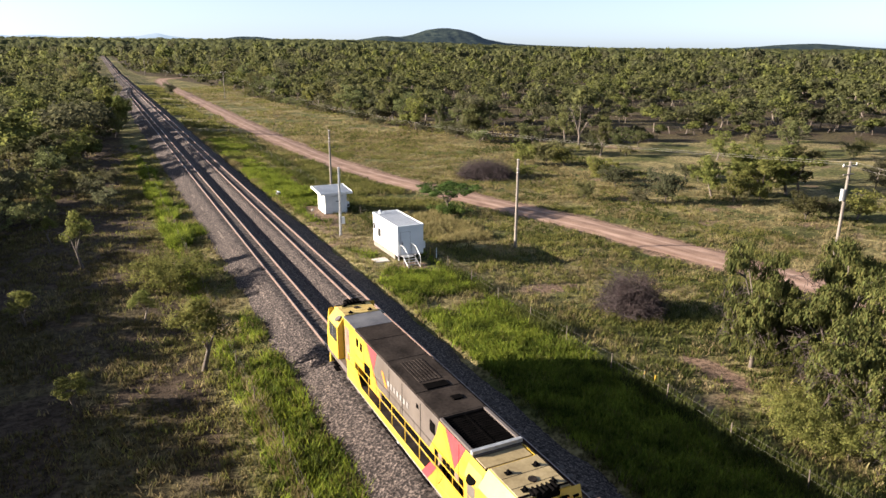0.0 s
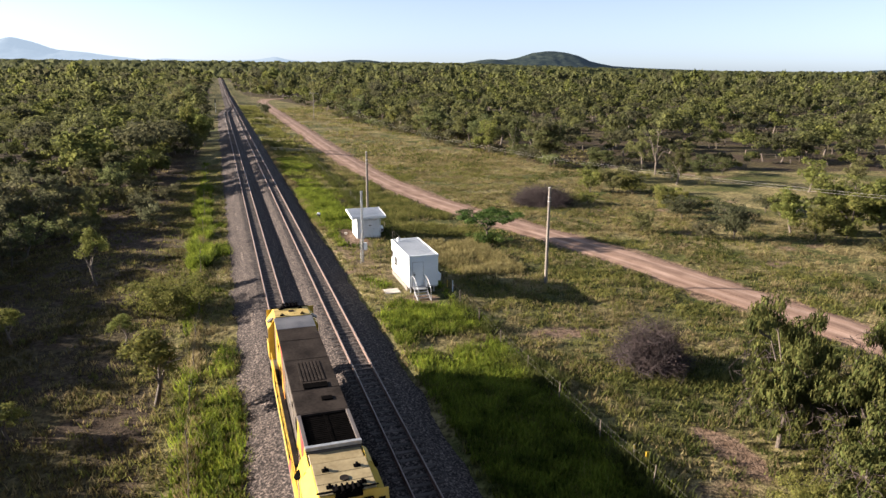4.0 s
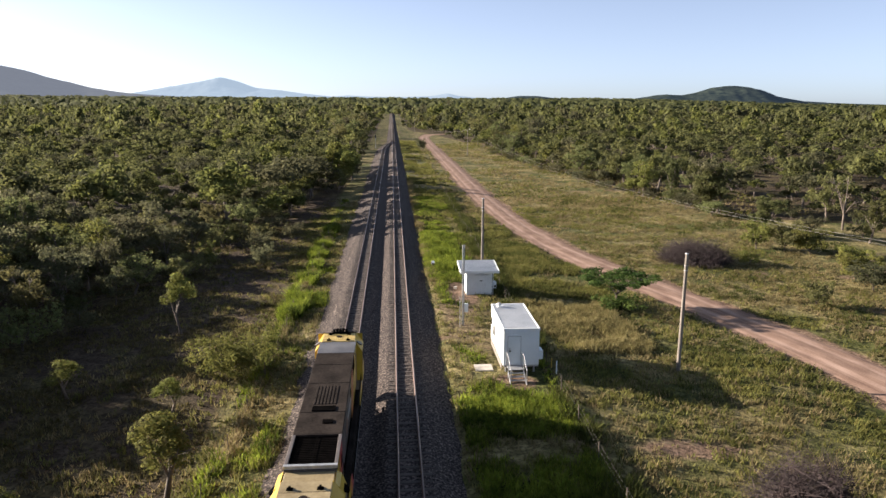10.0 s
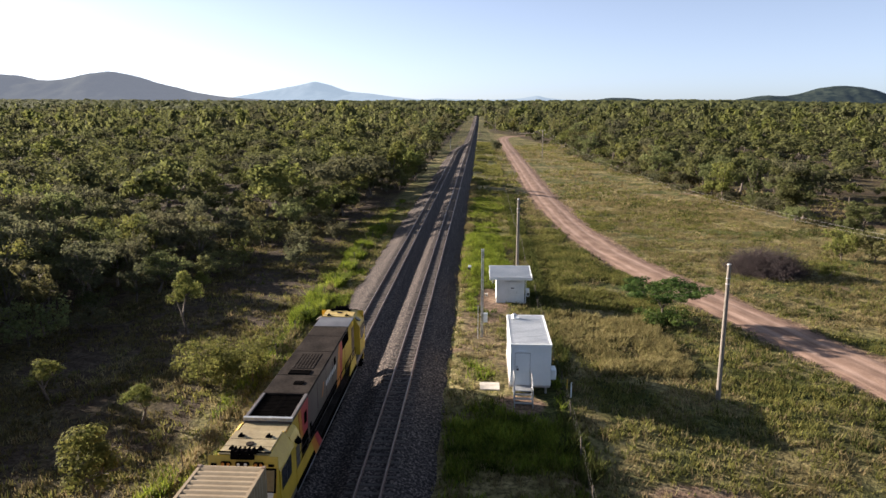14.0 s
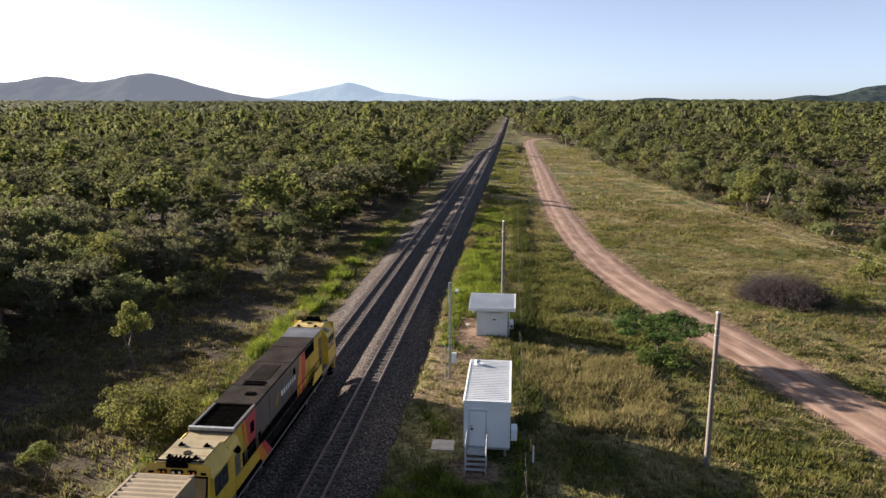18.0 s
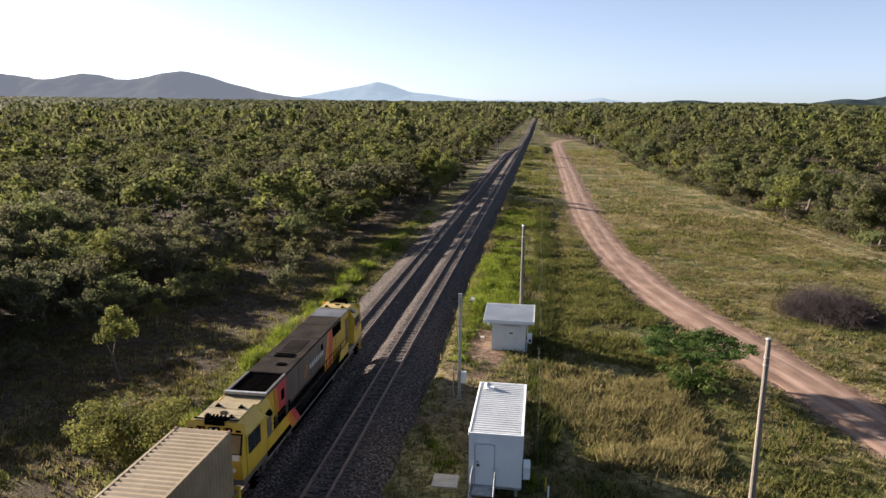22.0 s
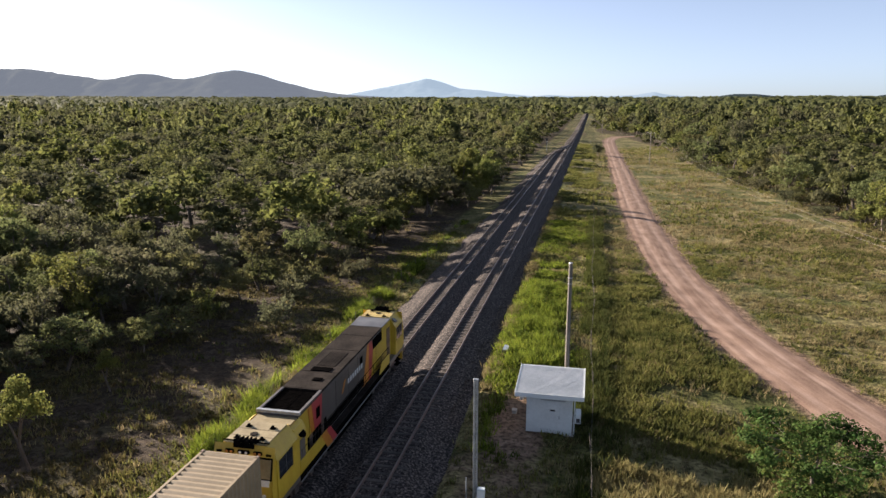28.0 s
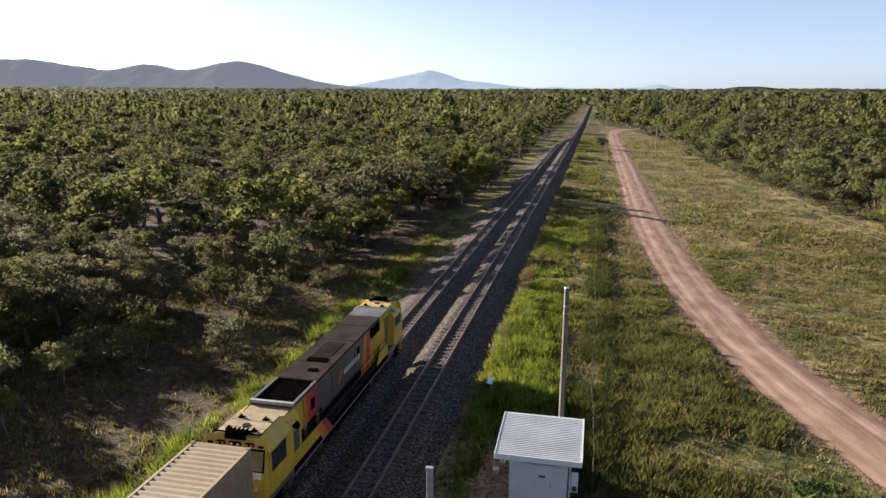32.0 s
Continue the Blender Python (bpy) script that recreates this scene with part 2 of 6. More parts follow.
# emission on the hills paints in distance haze; the hills are no light source
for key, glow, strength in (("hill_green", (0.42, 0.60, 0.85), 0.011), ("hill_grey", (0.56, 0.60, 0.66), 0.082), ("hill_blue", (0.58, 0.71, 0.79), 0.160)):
    haze_glow = M[key].node_tree.nodes["Principled BSDF"]
    haze_glow.inputs["Emission Color"].default_value, haze_glow.inputs["Emission Strength"].default_value = (*glow, 1), strength


# ---- mesh helpers ----
def part(name, bm, material, parent=None, label="", smooth=False):
    """Links a bmesh as one mesh object, under a parent where there is one."""
    me = bpy.data.meshes.new(name)
    bmesh.ops.recalc_face_normals(bm, faces=bm.faces)
    bm.to_mesh(me)
    bm.free()
    me.materials.append(M[material])
    if smooth:
        me.shade_smooth()
    ob = new(name, me)
    if parent:
        ob.parent = parent
    if label:
        tagged(ob, label)
    return ob


def shared(name, me, parent, at=(0, 0, 0), rz=0.0):
    """Another object on the same mesh."""
    ob = new(name, me)
    ob.parent = parent
    ob.matrix_basis = pose(*at, 0, 0, rz)
    return ob


def thing(name, label, category, at=(0, 0, 0), rz=0.0, group="", kind=""):
    ob = new(name)
    ob.matrix_basis = pose(*at, 0, 0, rz)
    return tagged(ob, label, category, group, kind)


def box(x0, x1, y0, y1, z0, z1, bevel=0.0, bm=None):
    bm = bm or bmesh.new()
    r = bmesh.ops.create_cube(bm, size=1.0, matrix=Matrix.LocRotScale(((x0 + x1) / 2, (y0 + y1) / 2, (z0 + z1) / 2), None, (x1 - x0, y1 - y0, z1 - z0)))
    if bevel:
        es = list({e for v in r["verts"] for e in v.link_edges})
        bmesh.ops.bevel(bm, geom=es, offset=bevel, segments=1, affect="EDGES")
    return bm


def rod(p, q, r0, r1=None, n=8, bm=None, caps=True):
    bm = bm or bmesh.new()
    p, q = Vector(p), Vector(q)
    d = q - p
    m = Matrix.Translation((p + q) / 2) @ d.to_track_quat("Z", "Y").to_matrix().to_4x4()
    bmesh.ops.create_cone(bm, cap_ends=caps, segments=n, radius1=r0, radius2=r0 if r1 is None else r1, depth=d.length, matrix=m)
    return bm


def prism(profile, a0, a1, axis="y", bm=None):
    """A profile of (u, w) points pushed along an axis: y takes (x, z), x takes (y, z), z takes (x, y)."""
    bm = bm or bmesh.new()
    put = {"y": lambda u, w, a: (u, a, w), "x": lambda u, w, a: (a, u, w), "z": lambda u, w, a: (u, w, a)}[axis]
    A = [bm.verts.new(put(u, w, a0)) for u, w in profile]
    B = [bm.verts.new(put(u, w, a1)) for u, w in profile]
    k = len(profile)
    bm.faces.new(A)
    bm.faces.new(B[::-1])
    for i in range(k):
        bm.faces.new((A[i], B[i], B[(i + 1) % k], A[(i + 1) % k]))
    return bm


def fast(name, verts, quads, material, parent=None, smooth=False):
    """A mesh object from arrays of places and of faces with the same number of corners."""
    me = bpy.data.meshes.new(name)
    verts, quads = np.asarray(verts, np.float32), np.asarray(quads, np.int32)
    k = quads.shape[1]
    me.vertices.add(len(verts))
    me.vertices.foreach_set("co", verts.ravel())
    me.loops.add(quads.size)
    me.loops.foreach_set("vertex_index", quads.ravel())
    me.polygons.add(len(quads))
    me.polygons.foreach_set("loop_start", np.arange(0, quads.size, k, dtype=np.int32))
    me.update(calc_edges=True)
    me.validate()
    if smooth:
        me.shade_smooth()
    if material:
        me.materials.append(M[material])
    ob = new(name, me)
    if parent:
        ob.parent = parent
    return ob


# ---- noise over arrays ----
TABLE = np.random.RandomState(5).rand(256, 256)


def vnoise(x, y, s):
    """Smooth noise from 0 to 1 with cells of s metres."""
    u, v = np.asarray(x, float) / s, np.asarray(y, float) / s
    i, j = np.floor(u).astype(int), np.floor(v).astype(int)
    a, b = u - i, v - j
    a, b = a * a * (3 - 2 * a), b * b * (3 - 2 * b)
    g = lambda p, q: TABLE[p % 256, q % 256]
    return (g(i, j) * (1 - a) + g(i + 1, j) * a) * (1 - b) + (g(i, j + 1) * (1 - a) + g(i + 1, j + 1) * a) * b


def fbm(x, y, s):
    return 0.55 * vnoise(x, y, s) + 0.3 * vnoise(x + 37, y - 11, s / 2.3) + 0.15 * vnoise(x - 5, y + 71, s / 5.1)


def ramp01(v, lo, hi):
    t = np.clip((np.asarray(v, float) - lo) / (hi - lo), 0, 1)
    return t * t * (3 - 2 * t)


# ---- the plan ----
ROAD_Y = [-400, -60, -40, -25, -12, -1, 6, 16, 25, 30, 36, 45, 63, 80, 110, 160, 220, 300, 345, 380, 400, 412]
ROAD_X = [95, 43.5, 40, 37.8, 35.4, 33.2, 31.8, 29.2, 26.4, 24.8, 22.9, 20.7, 18.7, 17.8, 17.2, 17.1, 16.9, 16.6, 17.0, 20.0, 28, 50]
LEFT_Y = [-300, -60, -20, 9, 15, 31, 43, 60, 84, 112, 125, 400, 900, 1400]
LEFT_X = [-34, -30, -28, -28, -26, -22.5, -19, -18, -16, -9.8, -9.3, -14, -11, -5]
RIGHT_Y = [-300, -60, 20, 46, 58, 70, 95, 120, 160, 200, 270, 310, 400, 440, 900, 1400]
RIGHT_X = [170, 150, 140, 120, 82, 58, 53, 50, 47, 42, 40, 36, 26, 12, 8, 4]


def rise(x, y):
    """The plain climbs gently towards the hills, less to the right."""
    r = np.hypot(x, y)
    return 0.0125 * np.clip(r - 450, 0, None) * (1 - 0.85 * ramp01(np.arctan2(x, np.maximum(y, 1)), 0.25, 0.75))


def ground_z(x, y, rough=True):
    x, y = np.asarray(x, float), np.asarray(y, float)
    z = np.interp(x, [-60, -20, -12, -8.5, -7.2, -6.6, -2, 2.4, 3.2, 6, 10, 15, 20, 30, 60], [-1.2, -1.15, -1.05, -0.95, -0.85, -0.95, -1.0, -0.9, -0.62, -0.68, -0.78, -1.0, -1.3, -1.5, -1.5])
    if rough:
        away = ramp01(np.abs(x - np.interp(y, ROAD_Y, ROAD_X)), 2.5, 4.5) * ramp01(np.abs(x + 2), 5.0, 8.0)
        hut = ramp01(np.hypot((x - 7.9) / 3.0, (y - 11) / 14.0), 0.9, 1.25)
        z = z + (fbm(x, y, 7.0) - 0.5) * 0.35 * away * (0.25 + 0.75 * hut) + (vnoise(x, y, 1.1) - 0.5) * 0.10 * away
    return z + rise(x, y)


def lush(x, y):
    """How green and rank the grass is, from 0 to 1."""
    x, y = np.asarray(x, float), np.asarray(y, float)
    n = fbm(x, y, 6.0)
    a = ramp01(x, 2.6, 3.6) * (1 - ramp01(x, 6.8, 8.2)) * ramp01(y, 24.0, 28.0) * (1 - 0.5 * ramp01(y, 55, 66)) * ramp01(n, 0.28, 0.52)
    b = ramp01(x, 2.8, 3.8) * (1 - ramp01(x, 9.0, 11.5)) * (1 - ramp01(y, -5.5, -2.5)) * ramp01(n, 0.1, 0.4)
    c = 0.60 * ramp01(x, -10.2, -9.0) * (1 - ramp01(x, -7.3, -6.6)) * ramp01(n, 0.32, 0.64) * (0.18 + 0.75 * ramp01(vnoise(x * 0.3, y, 7.0), 0.38, 0.66))
    d = 0.75 * ramp01(x, 10.5, 13) * (1 - ramp01(x, 27, 34)) * (1 - ramp01(y, 2, 14)) * ramp01(n, 0.3, 0.65)
    e = 0.7 * ramp01(n, 0.58, 0.75) * ramp01(x, 10, 13)
    f = 0.5 * ramp01(x, 3.0, 4.0) * (1 - ramp01(x, 9.0, 12.0)) * ramp01(n, 0.42, 0.65)
    g = 0.4 * ramp01(x, -14.5, -11) * (1 - ramp01(x, -9.6, -8.6)) * ramp01(n, 0.22, 0.5)
    return np.maximum.reduce([a, b, c, d, e, f, g])


def bare(x, y):
    """Where the soil shows, from 0 to 1."""
    x, y = np.asarray(x, float), np.asarray(y, float)
    n = fbm(x + 100, y - 40, 5.0)
    d = np.abs(x - np.interp(y, ROAD_Y, ROAD_X))
    road = 1 - ramp01(d + (n - 0.5) * 2.0, 2.3, 4.0)
    woods = ramp01(-x, 10.5, 13.5) * ramp01(n, 0.47, 0.66) * 0.9
    yard = (1 - ramp01(np.hypot((x - 5.8) / 2.6, (y - 12) / 13.0), 0.7, 1.15)) * ramp01(n, 0.42, 0.66) * 0.5
    yard = np.maximum(yard, 1 - ramp01(np.hypot((x - 5.9) / 1.9, (y - 20.5) / 5.0), 0.6, 1.1) * 1.0)
    patch = (1 - ramp01(np.hypot((x - 15.8) / 1.35, (y + 27.2) / 3.2), 0.5, 1.2)) + (1 - ramp01(np.hypot((x - 15.5) / 4.0, (y + 10.5) / 1.3), 0.4, 1.3)) * 0.8
    patch = np.maximum(patch, (1 - ramp01(np.hypot((x + 19.6) / 2.2, (y + 8.2) / 1.5), 0.4, 1.2)) + (1 - ramp01(np.abs(x + 15.5 - (y - 70) * 0.02), 0.8, 1.9)) * ramp01(y, 45, 55) * (1 - ramp01(y, 92, 100)))
    steps = 1 - ramp01(np.hypot((x - 7.3) / 1.5, (y + 1.6) / 1.6), 0.7, 1.1)
    spots = ramp01(n, 0.66, 0.8) * 0.6
    return np.clip(np.maximum.reduce([road, woods, yard, patch, spots, steps]), 0, 1)


def spread(lo, hi, step, far, growth):
    """Grid lines at an even step inside, and wider and wider apart outside."""
    xs = list(np.arange(lo, hi + step / 2, step))
    for way, xs_end in ((1, hi), (-1, lo)):
        s, v = step, xs_end
        while abs(v) < far:
            s *= growth
            v += way * s
            xs.append(v)
    return np.array(sorted(xs))


def grid(xs, ys):
    X, Y = np.meshgrid(xs, ys)
    k, n = len(xs), len(ys)
    i = (np.arange(n - 1)[:, None] * k + np.arange(k - 1)).ravel()
    return X.ravel(), Y.ravel(), np.stack([i, i + 1, i + 1 + k, i + k], 1)


# ---- ground ----
def make_ground():
    X, Y, F = grid(spread(-30, 46, 0.74, 4700, 1.1), spread(-44, 100, 0.80, 4700, 1.08))
    ob = fast("ground", np.stack([X, Y, ground_z(X, Y)], 1), F, None, smooth=True)
    for name, values in (("lush", lush(X, Y)), ("bare", bare(X, Y)), ("woods", np.maximum(ramp01(-X, 10, 13), ramp01(X - np.interp(Y, RIGHT_Y, RIGHT_X), -4, 2)))):
        at = ob.data.attributes.new(name, "FLOAT", "POINT")
        at.data.foreach_set("value", values.astype(np.float32))
    m = bpy.data.materials.new("savanna_ground")
    m.use_nodes = True
    n, l = m.node_tree.nodes, m.node_tree.links
    tc = n.new("ShaderNodeTexCoord")

    def noise_of(scale, detail=4.0):
        k = n.new("ShaderNodeTexNoise")
        k.inputs["Scale"].default_value, k.inputs["Detail"].default_value = scale, detail
        l.new(tc.outputs["Object"], k.inputs["Vector"])
        return k.outputs["Fac"]

    def ramp(fac, stops):
        r = n.new("ShaderNodeValToRGB")
        while len(r.color_ramp.elements) < len(stops):
            r.color_ramp.elements.new(0.5)
        for e, (p, c) in zip(r.color_ramp.elements, stops):
            e.position, e.color = p, (*c, 1)
        l.new(fac, r.inputs[0])
        return r.outputs[0]

    def mixed(fac, a, b):
        x = n.new("ShaderNodeMix")
        x.data_type = "RGBA"
        l.new(fac, x.inputs[0])
        l.new(a, x.inputs[6])
        l.new(b, x.inputs[7])
        return x.outputs[2]

    def weight(name, soft=0.5):
        a = n.new("ShaderNodeAttribute")
        a.attribute_name = name
        s = n.new("ShaderNodeMath")
        s.operation = "MULTIPLY_ADD"
        l.new(noise_of(2.2, 6.0), s.inputs[0])
        s.inputs[1].default_value = soft * 2
        o = n.new("ShaderNodeMath")
        o.operation, o.inputs[1].default_value = "SUBTRACT", soft
        l.new(a.outputs["Fac"], s.inputs[2])
        l.new(s.outputs[0], o.inputs[0])
        r = n.new("ShaderNodeMapRange")
        r.inputs["From Min"].default_value, r.inputs["From Max"].default_value = 0.25, 0.7
        l.new(o.outputs[0], r.inputs[0])
        return r.outputs[0]

    wide, big, mid, fine = noise_of(0.06), noise_of(0.16), noise_of(1.6, 6.0), noise_of(9.0, 4.0)
    dry = ramp(mid, ((0.3, (0.0903, 0.0774, 0.0334)), (0.5, (0.186, 0.156, 0.071)), (0.7, (0.29, 0.242, 0.123))))
    green = ramp(mid, ((0.3, (0.0269, 0.0355, 0.0096)), (0.55, (0.0595, 0.072, 0.0182)), (0.75, (0.106, 0.117, 0.0336))))
    turf = ramp(mid, ((0.3, (0.0346, 0.0298, 0.0134)), (0.52, (0.0787, 0.0682, 0.0298)), (0.75, (0.144, 0.122, 0.0576))))
    soil = ramp(mid, ((0.3, (0.109, 0.0714, 0.0488)), (0.6, (0.196, 0.135, 0.0961)), (0.8, (0.291, 0.218, 0.164))))
    litter = ramp(mid, ((0.3, (0.0296, 0.0211, 0.0148)), (0.55, (0.056, 0.0407, 0.0275)), (0.75, (0.095, 0.0708, 0.0486))))
    field = mixed(ramp(big, ((0.42, (0, 0, 0)), (0.60, (0.85, 0.85, 0.85)))), dry, green)
    field = mixed(ramp(wide, ((0.50, (0, 0, 0)), (0.66, (0.4, 0.4, 0.4)))), field, turf)
    rank = ramp(mid, ((0.3, (0.0228, 0.0295, 0.00739)), (0.55, (0.0504, 0.0605, 0.0142)), (0.75, (0.101, 0.111, 0.0256))))
    col = mixed(weight("lush", 0.25), field, rank)
    col = mixed(weight("woods", 0.2), col, mixed(ramp(big, ((0.40, (0, 0, 0)), (0.58, (0.7, 0.7, 0.7)))), litter, turf))
    bare_col = mixed(weight("woods", 0.2), soil, litter)
    col = mixed(weight("bare", 0.3), col, bare_col)
    grain = n.new("ShaderNodeMix")
    grain.data_type, grain.blend_type = "RGBA", "MULTIPLY"
    grain.inputs[0].default_value = 1.0
    l.new(col, grain.inputs[6])
    l.new(ramp(noise_of(4.2, 8.0), ((0.40, (0.42, 0.42, 0.40)), (0.50, (0.92, 0.92, 0.92)), (0.60, (1.0, 1.0, 0.97)))), grain.inputs[7])
    col = grain.outputs[2]
    bsdf = n["Principled BSDF"]
    l.new(col, bsdf.inputs["Base Color"])
    bsdf.inputs["Roughness"].default_value, bsdf.inputs["Specular IOR Level"].default_value = 0.95, 0.1
    hs = n.new("ShaderNodeMath")
    hs.operation = "ADD"
    l.new(mid, hs.inputs[0])
    l.new(fine, hs.inputs[1])
    bp = n.new("ShaderNodeBump")
    bp.inputs["Strength"].default_value, bp.inputs["Distance"].default_value = 0.9, 0.12
    l.new(hs.outputs[0], bp.inputs["Height"])
    l.new(bp.outputs[0], bsdf.inputs["Normal"])
    ob.data.materials.append(m)
    tagged(ob, "dry savanna ground with patchy grass and bare soil", "ground", kind="structure")


def make_road():
    ys = np.concatenate([np.arange(-60, 110, 0.5), np.arange(110, 412, 3.0)])
    xc = np.interp(ys, ROAD_Y, ROAD_X)
    k = np.ones(13) / 13
    xc = np.convolve(np.pad(xc, 6, mode="edge"), k, "valid")
    dx, dy = np.gradient(xc), np.gradient(ys)
    ln = np.hypot(dx, dy)
    nx, ny = dy / ln, -dx / ln
    us = np.linspace(-1, 1, 15)
    rows = []
    for i, u in enumerate(us):
        w = 2.6 + (np.sign(u) * (fbm(ys * 1.0, ys * 0 + 50 * np.sign(u), 3.0) - 0.5) * 0.8 if abs(u) > 0.9 else 0)
        px, py = xc + nx * u * w, ys + ny * u * w
        rut = -0.05 * np.exp(-((abs(u) - 0.42) / 0.13) ** 2)
        z = ground_z(px, py, False) + 0.10 - 0.13 * abs(u) ** 4 + rut + (vnoise(px, py, 0.7) - 0.5) * 0.04
        rows.append(np.stack([px, py, z], 1))
    V = np.stack(rows, 1).reshape(-1, 3)
    n, c = len(ys), len(us)
    i = (np.arange(n - 1)[:, None] * c + np.arange(c - 1)).ravel()
    ob = fast("road", V, np.stack([i, i + 1, i + 1 + c, i + c], 1), "road", smooth=True)
    for name, values in (("across", np.tile(us, n)), ("along", np.repeat(ys, c))):
        ob.data.attributes.new(name, "FLOAT", "POINT").data.foreach_set("value", values.astype(np.float32))
    tagged(ob, "unsealed pink-brown dirt road with wheel ruts", "dirt road", kind="structure")


# ---- railway ----
TRACK_A = -3.97


def loop_x(y):
    """The loop's centre line, which joins the main line far ahead."""
    return TRACK_A * (1 - ramp01(y, 225, 300))


def make_ballast():
    xs = np.concatenate([[-7.5, -7.1], np.arange(-6.8, 2.61, 0.13), [2.8, 3.1]])
    X, Y, F = grid(xs, np.concatenate([np.arange(-60, 60, 0.17), np.arange(60, 900, 2.0)]))
    join = loop_x(Y) - TRACK_A
    left = np.where(Y > 200, np.minimum(join, 3.97), 0)
    Z = np.interp(X, [-7.5, -7.1, -6.8, -5.3, -5.1, -2.85, -2.2, -1.9, -1.2, -1.0, 1.0, 1.2, 2.75, 3.1], [-1.05, -0.88, -0.78, -0.22, -0.18, -0.18, -0.50, -0.50, -0.21, -0.18, -0.18, -0.23, -0.80, -0.95])
    rnd = np.random.RandomState(2)
    Z = Z + rise(X, Y) + (rnd.rand(len(X)) - 0.5) * 0.05 * (Y < 61) + (fbm(X, Y, 1.6) - 0.5) * 0.045
    X2 = X + np.where(X < -2.2, left * ramp01(-X, 2.2, 4.0), 0) + (rnd.rand(len(X)) - 0.5) * 0.06 + np.where((X < -6) | (X > 2), (vnoise(X * 0, Y, 2.5) - 0.5) * 0.7, 0)
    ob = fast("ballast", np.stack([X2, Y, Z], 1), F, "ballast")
    tagged(ob, "grey-brown crushed stone ballast under two tracks", "ballast", kind="structure")


RAIL = [(-0.065, -0.16), (0.065, -0.16), (0.065, -0.145), (0.012, -0.125), (0.012, -0.04), (0.035, -0.03), (0.035, 0), (-0.035, 0), (-0.035, -0.03), (-0.012, -0.04), (-0.012, -0.125), (-0.065, -0.145)]


def make_rail(track, line, side, y0, y1):
    ys = np.concatenate([np.arange(y0, min(y1, 220), 20.0), np.arange(220, min(y1, 304), 4.0), np.arange(310, y1, 20.0) if y1 > 320 else np.array([])])
    k = len(RAIL)
    V, F = [], []
    for y in ys:
        z = float(rise(0, y))
        V += [(line(y) + side * 0.568 + u, y, z + w) for u, w in RAIL]
    for i in range(len(ys) - 1):
        F += [(i * k + j, i * k + (j + 1) % k, (i + 1) * k + (j + 1) % k, (i + 1) * k + j) for j in range(k)]
    ob = fast("rail", V, F, "rail", track)
    ob.data.materials.append(M["rail_top"])
    tops = np.array([1 if (f % k) == 6 else 0 for f in range(len(F))], np.int32)
    ob.data.polygons.foreach_set("material_index", tops)
    return ob


def make_tracks():
    for name, line, y0, y1, label in (("track_main", lambda y: 0.0, -100, 900, "main line railway track with rusty rails on grey sleepers"), ("track_loop", lambda y: float(loop_x(y)), -100, 303, "loop railway track with rusty rails that carries the train")):
        track = thing(name, label, "railway track", kind="structure")
        for side in (-1, 1):
            make_rail(track, line, side, y0, y1)
        prof = [(-0.125, -0.28), (0.125, -0.28), (0.125, -0.185), (0.095, -0.155), (-0.095, -0.155), (-0.125, -0.185)]
        bm = prism([(u, w) for u, w in prof], -1.075, 1.075, "x")
        first = part("sleeper", bm, "sleeper", track)
        ys = np.arange(y0, y1, 0.685)
        near = [y for y in ys if -32 < y < 68]
        far = [y for y in ys if not -32 < y < 68]
        rnd = random.Random(name)
        for i, y in enumerate(near):
            m = pose(line(y) + rnd.uniform(-0.03, 0.03), y, rnd.uniform(-0.008, 0.008), 0, 0, rnd.uniform(-0.7, 0.7))
            if i == 0:
                first.matrix_basis = m
            else:
                ob = new("sleeper", first.data)
                ob.parent, ob.matrix_basis = track, m
        base = np.array([(x, u, w) for x in (-1.075, 1.075) for u, w in prof])
        V = np.concatenate([base + (line(y), y, float(rise(0, y))) for y in far])
        one = [(0, 1, 7, 6), (1, 2, 8, 7), (2, 3, 9, 8), (3, 4, 10, 9), (4, 5, 11, 10), (5, 0, 6, 11), (0, 5, 4, 1), (1, 4, 3, 2), (6, 7, 10, 11), (7, 8, 9, 10)]
        Fq = (np.arange(len(far))[:, None, None] * 12 + np.array(one)).reshape(-1, 4)
        tagged(fast("far_sleepers", V, Fq, "sleeper", track), kind="stuff")


# ---- plants ----
def tube(p, q, r0, r1, n=5):
    p, q = np.array(p, float), np.array(q, float)
    d = (q - p) / (np.linalg.norm(q - p) + 1e-9)
    a = np.cross(d, (0.31, 0.95, 0.05))
    a /= np.linalg.norm(a) + 1e-9
    b = np.cross(d, a)
    t = np.linspace(0, 2 * np.pi, n, endpoint=False)
    ring = np.cos(t)[:, None] * a + np.sin(t)[:, None] * b
    V = np.concatenate([p + ring * r0, q + ring * r1])
    return V, np.array([(i, (i + 1) % n, n + (i + 1) % n, n + i) for i in range(n)])


def joined(pieces):
    V, F, k = [], [], 0
    for v, f in pieces:
        V.append(v)
        F.append(f + k)
        k += len(v)
    return np.concatenate(V), np.concatenate(F)


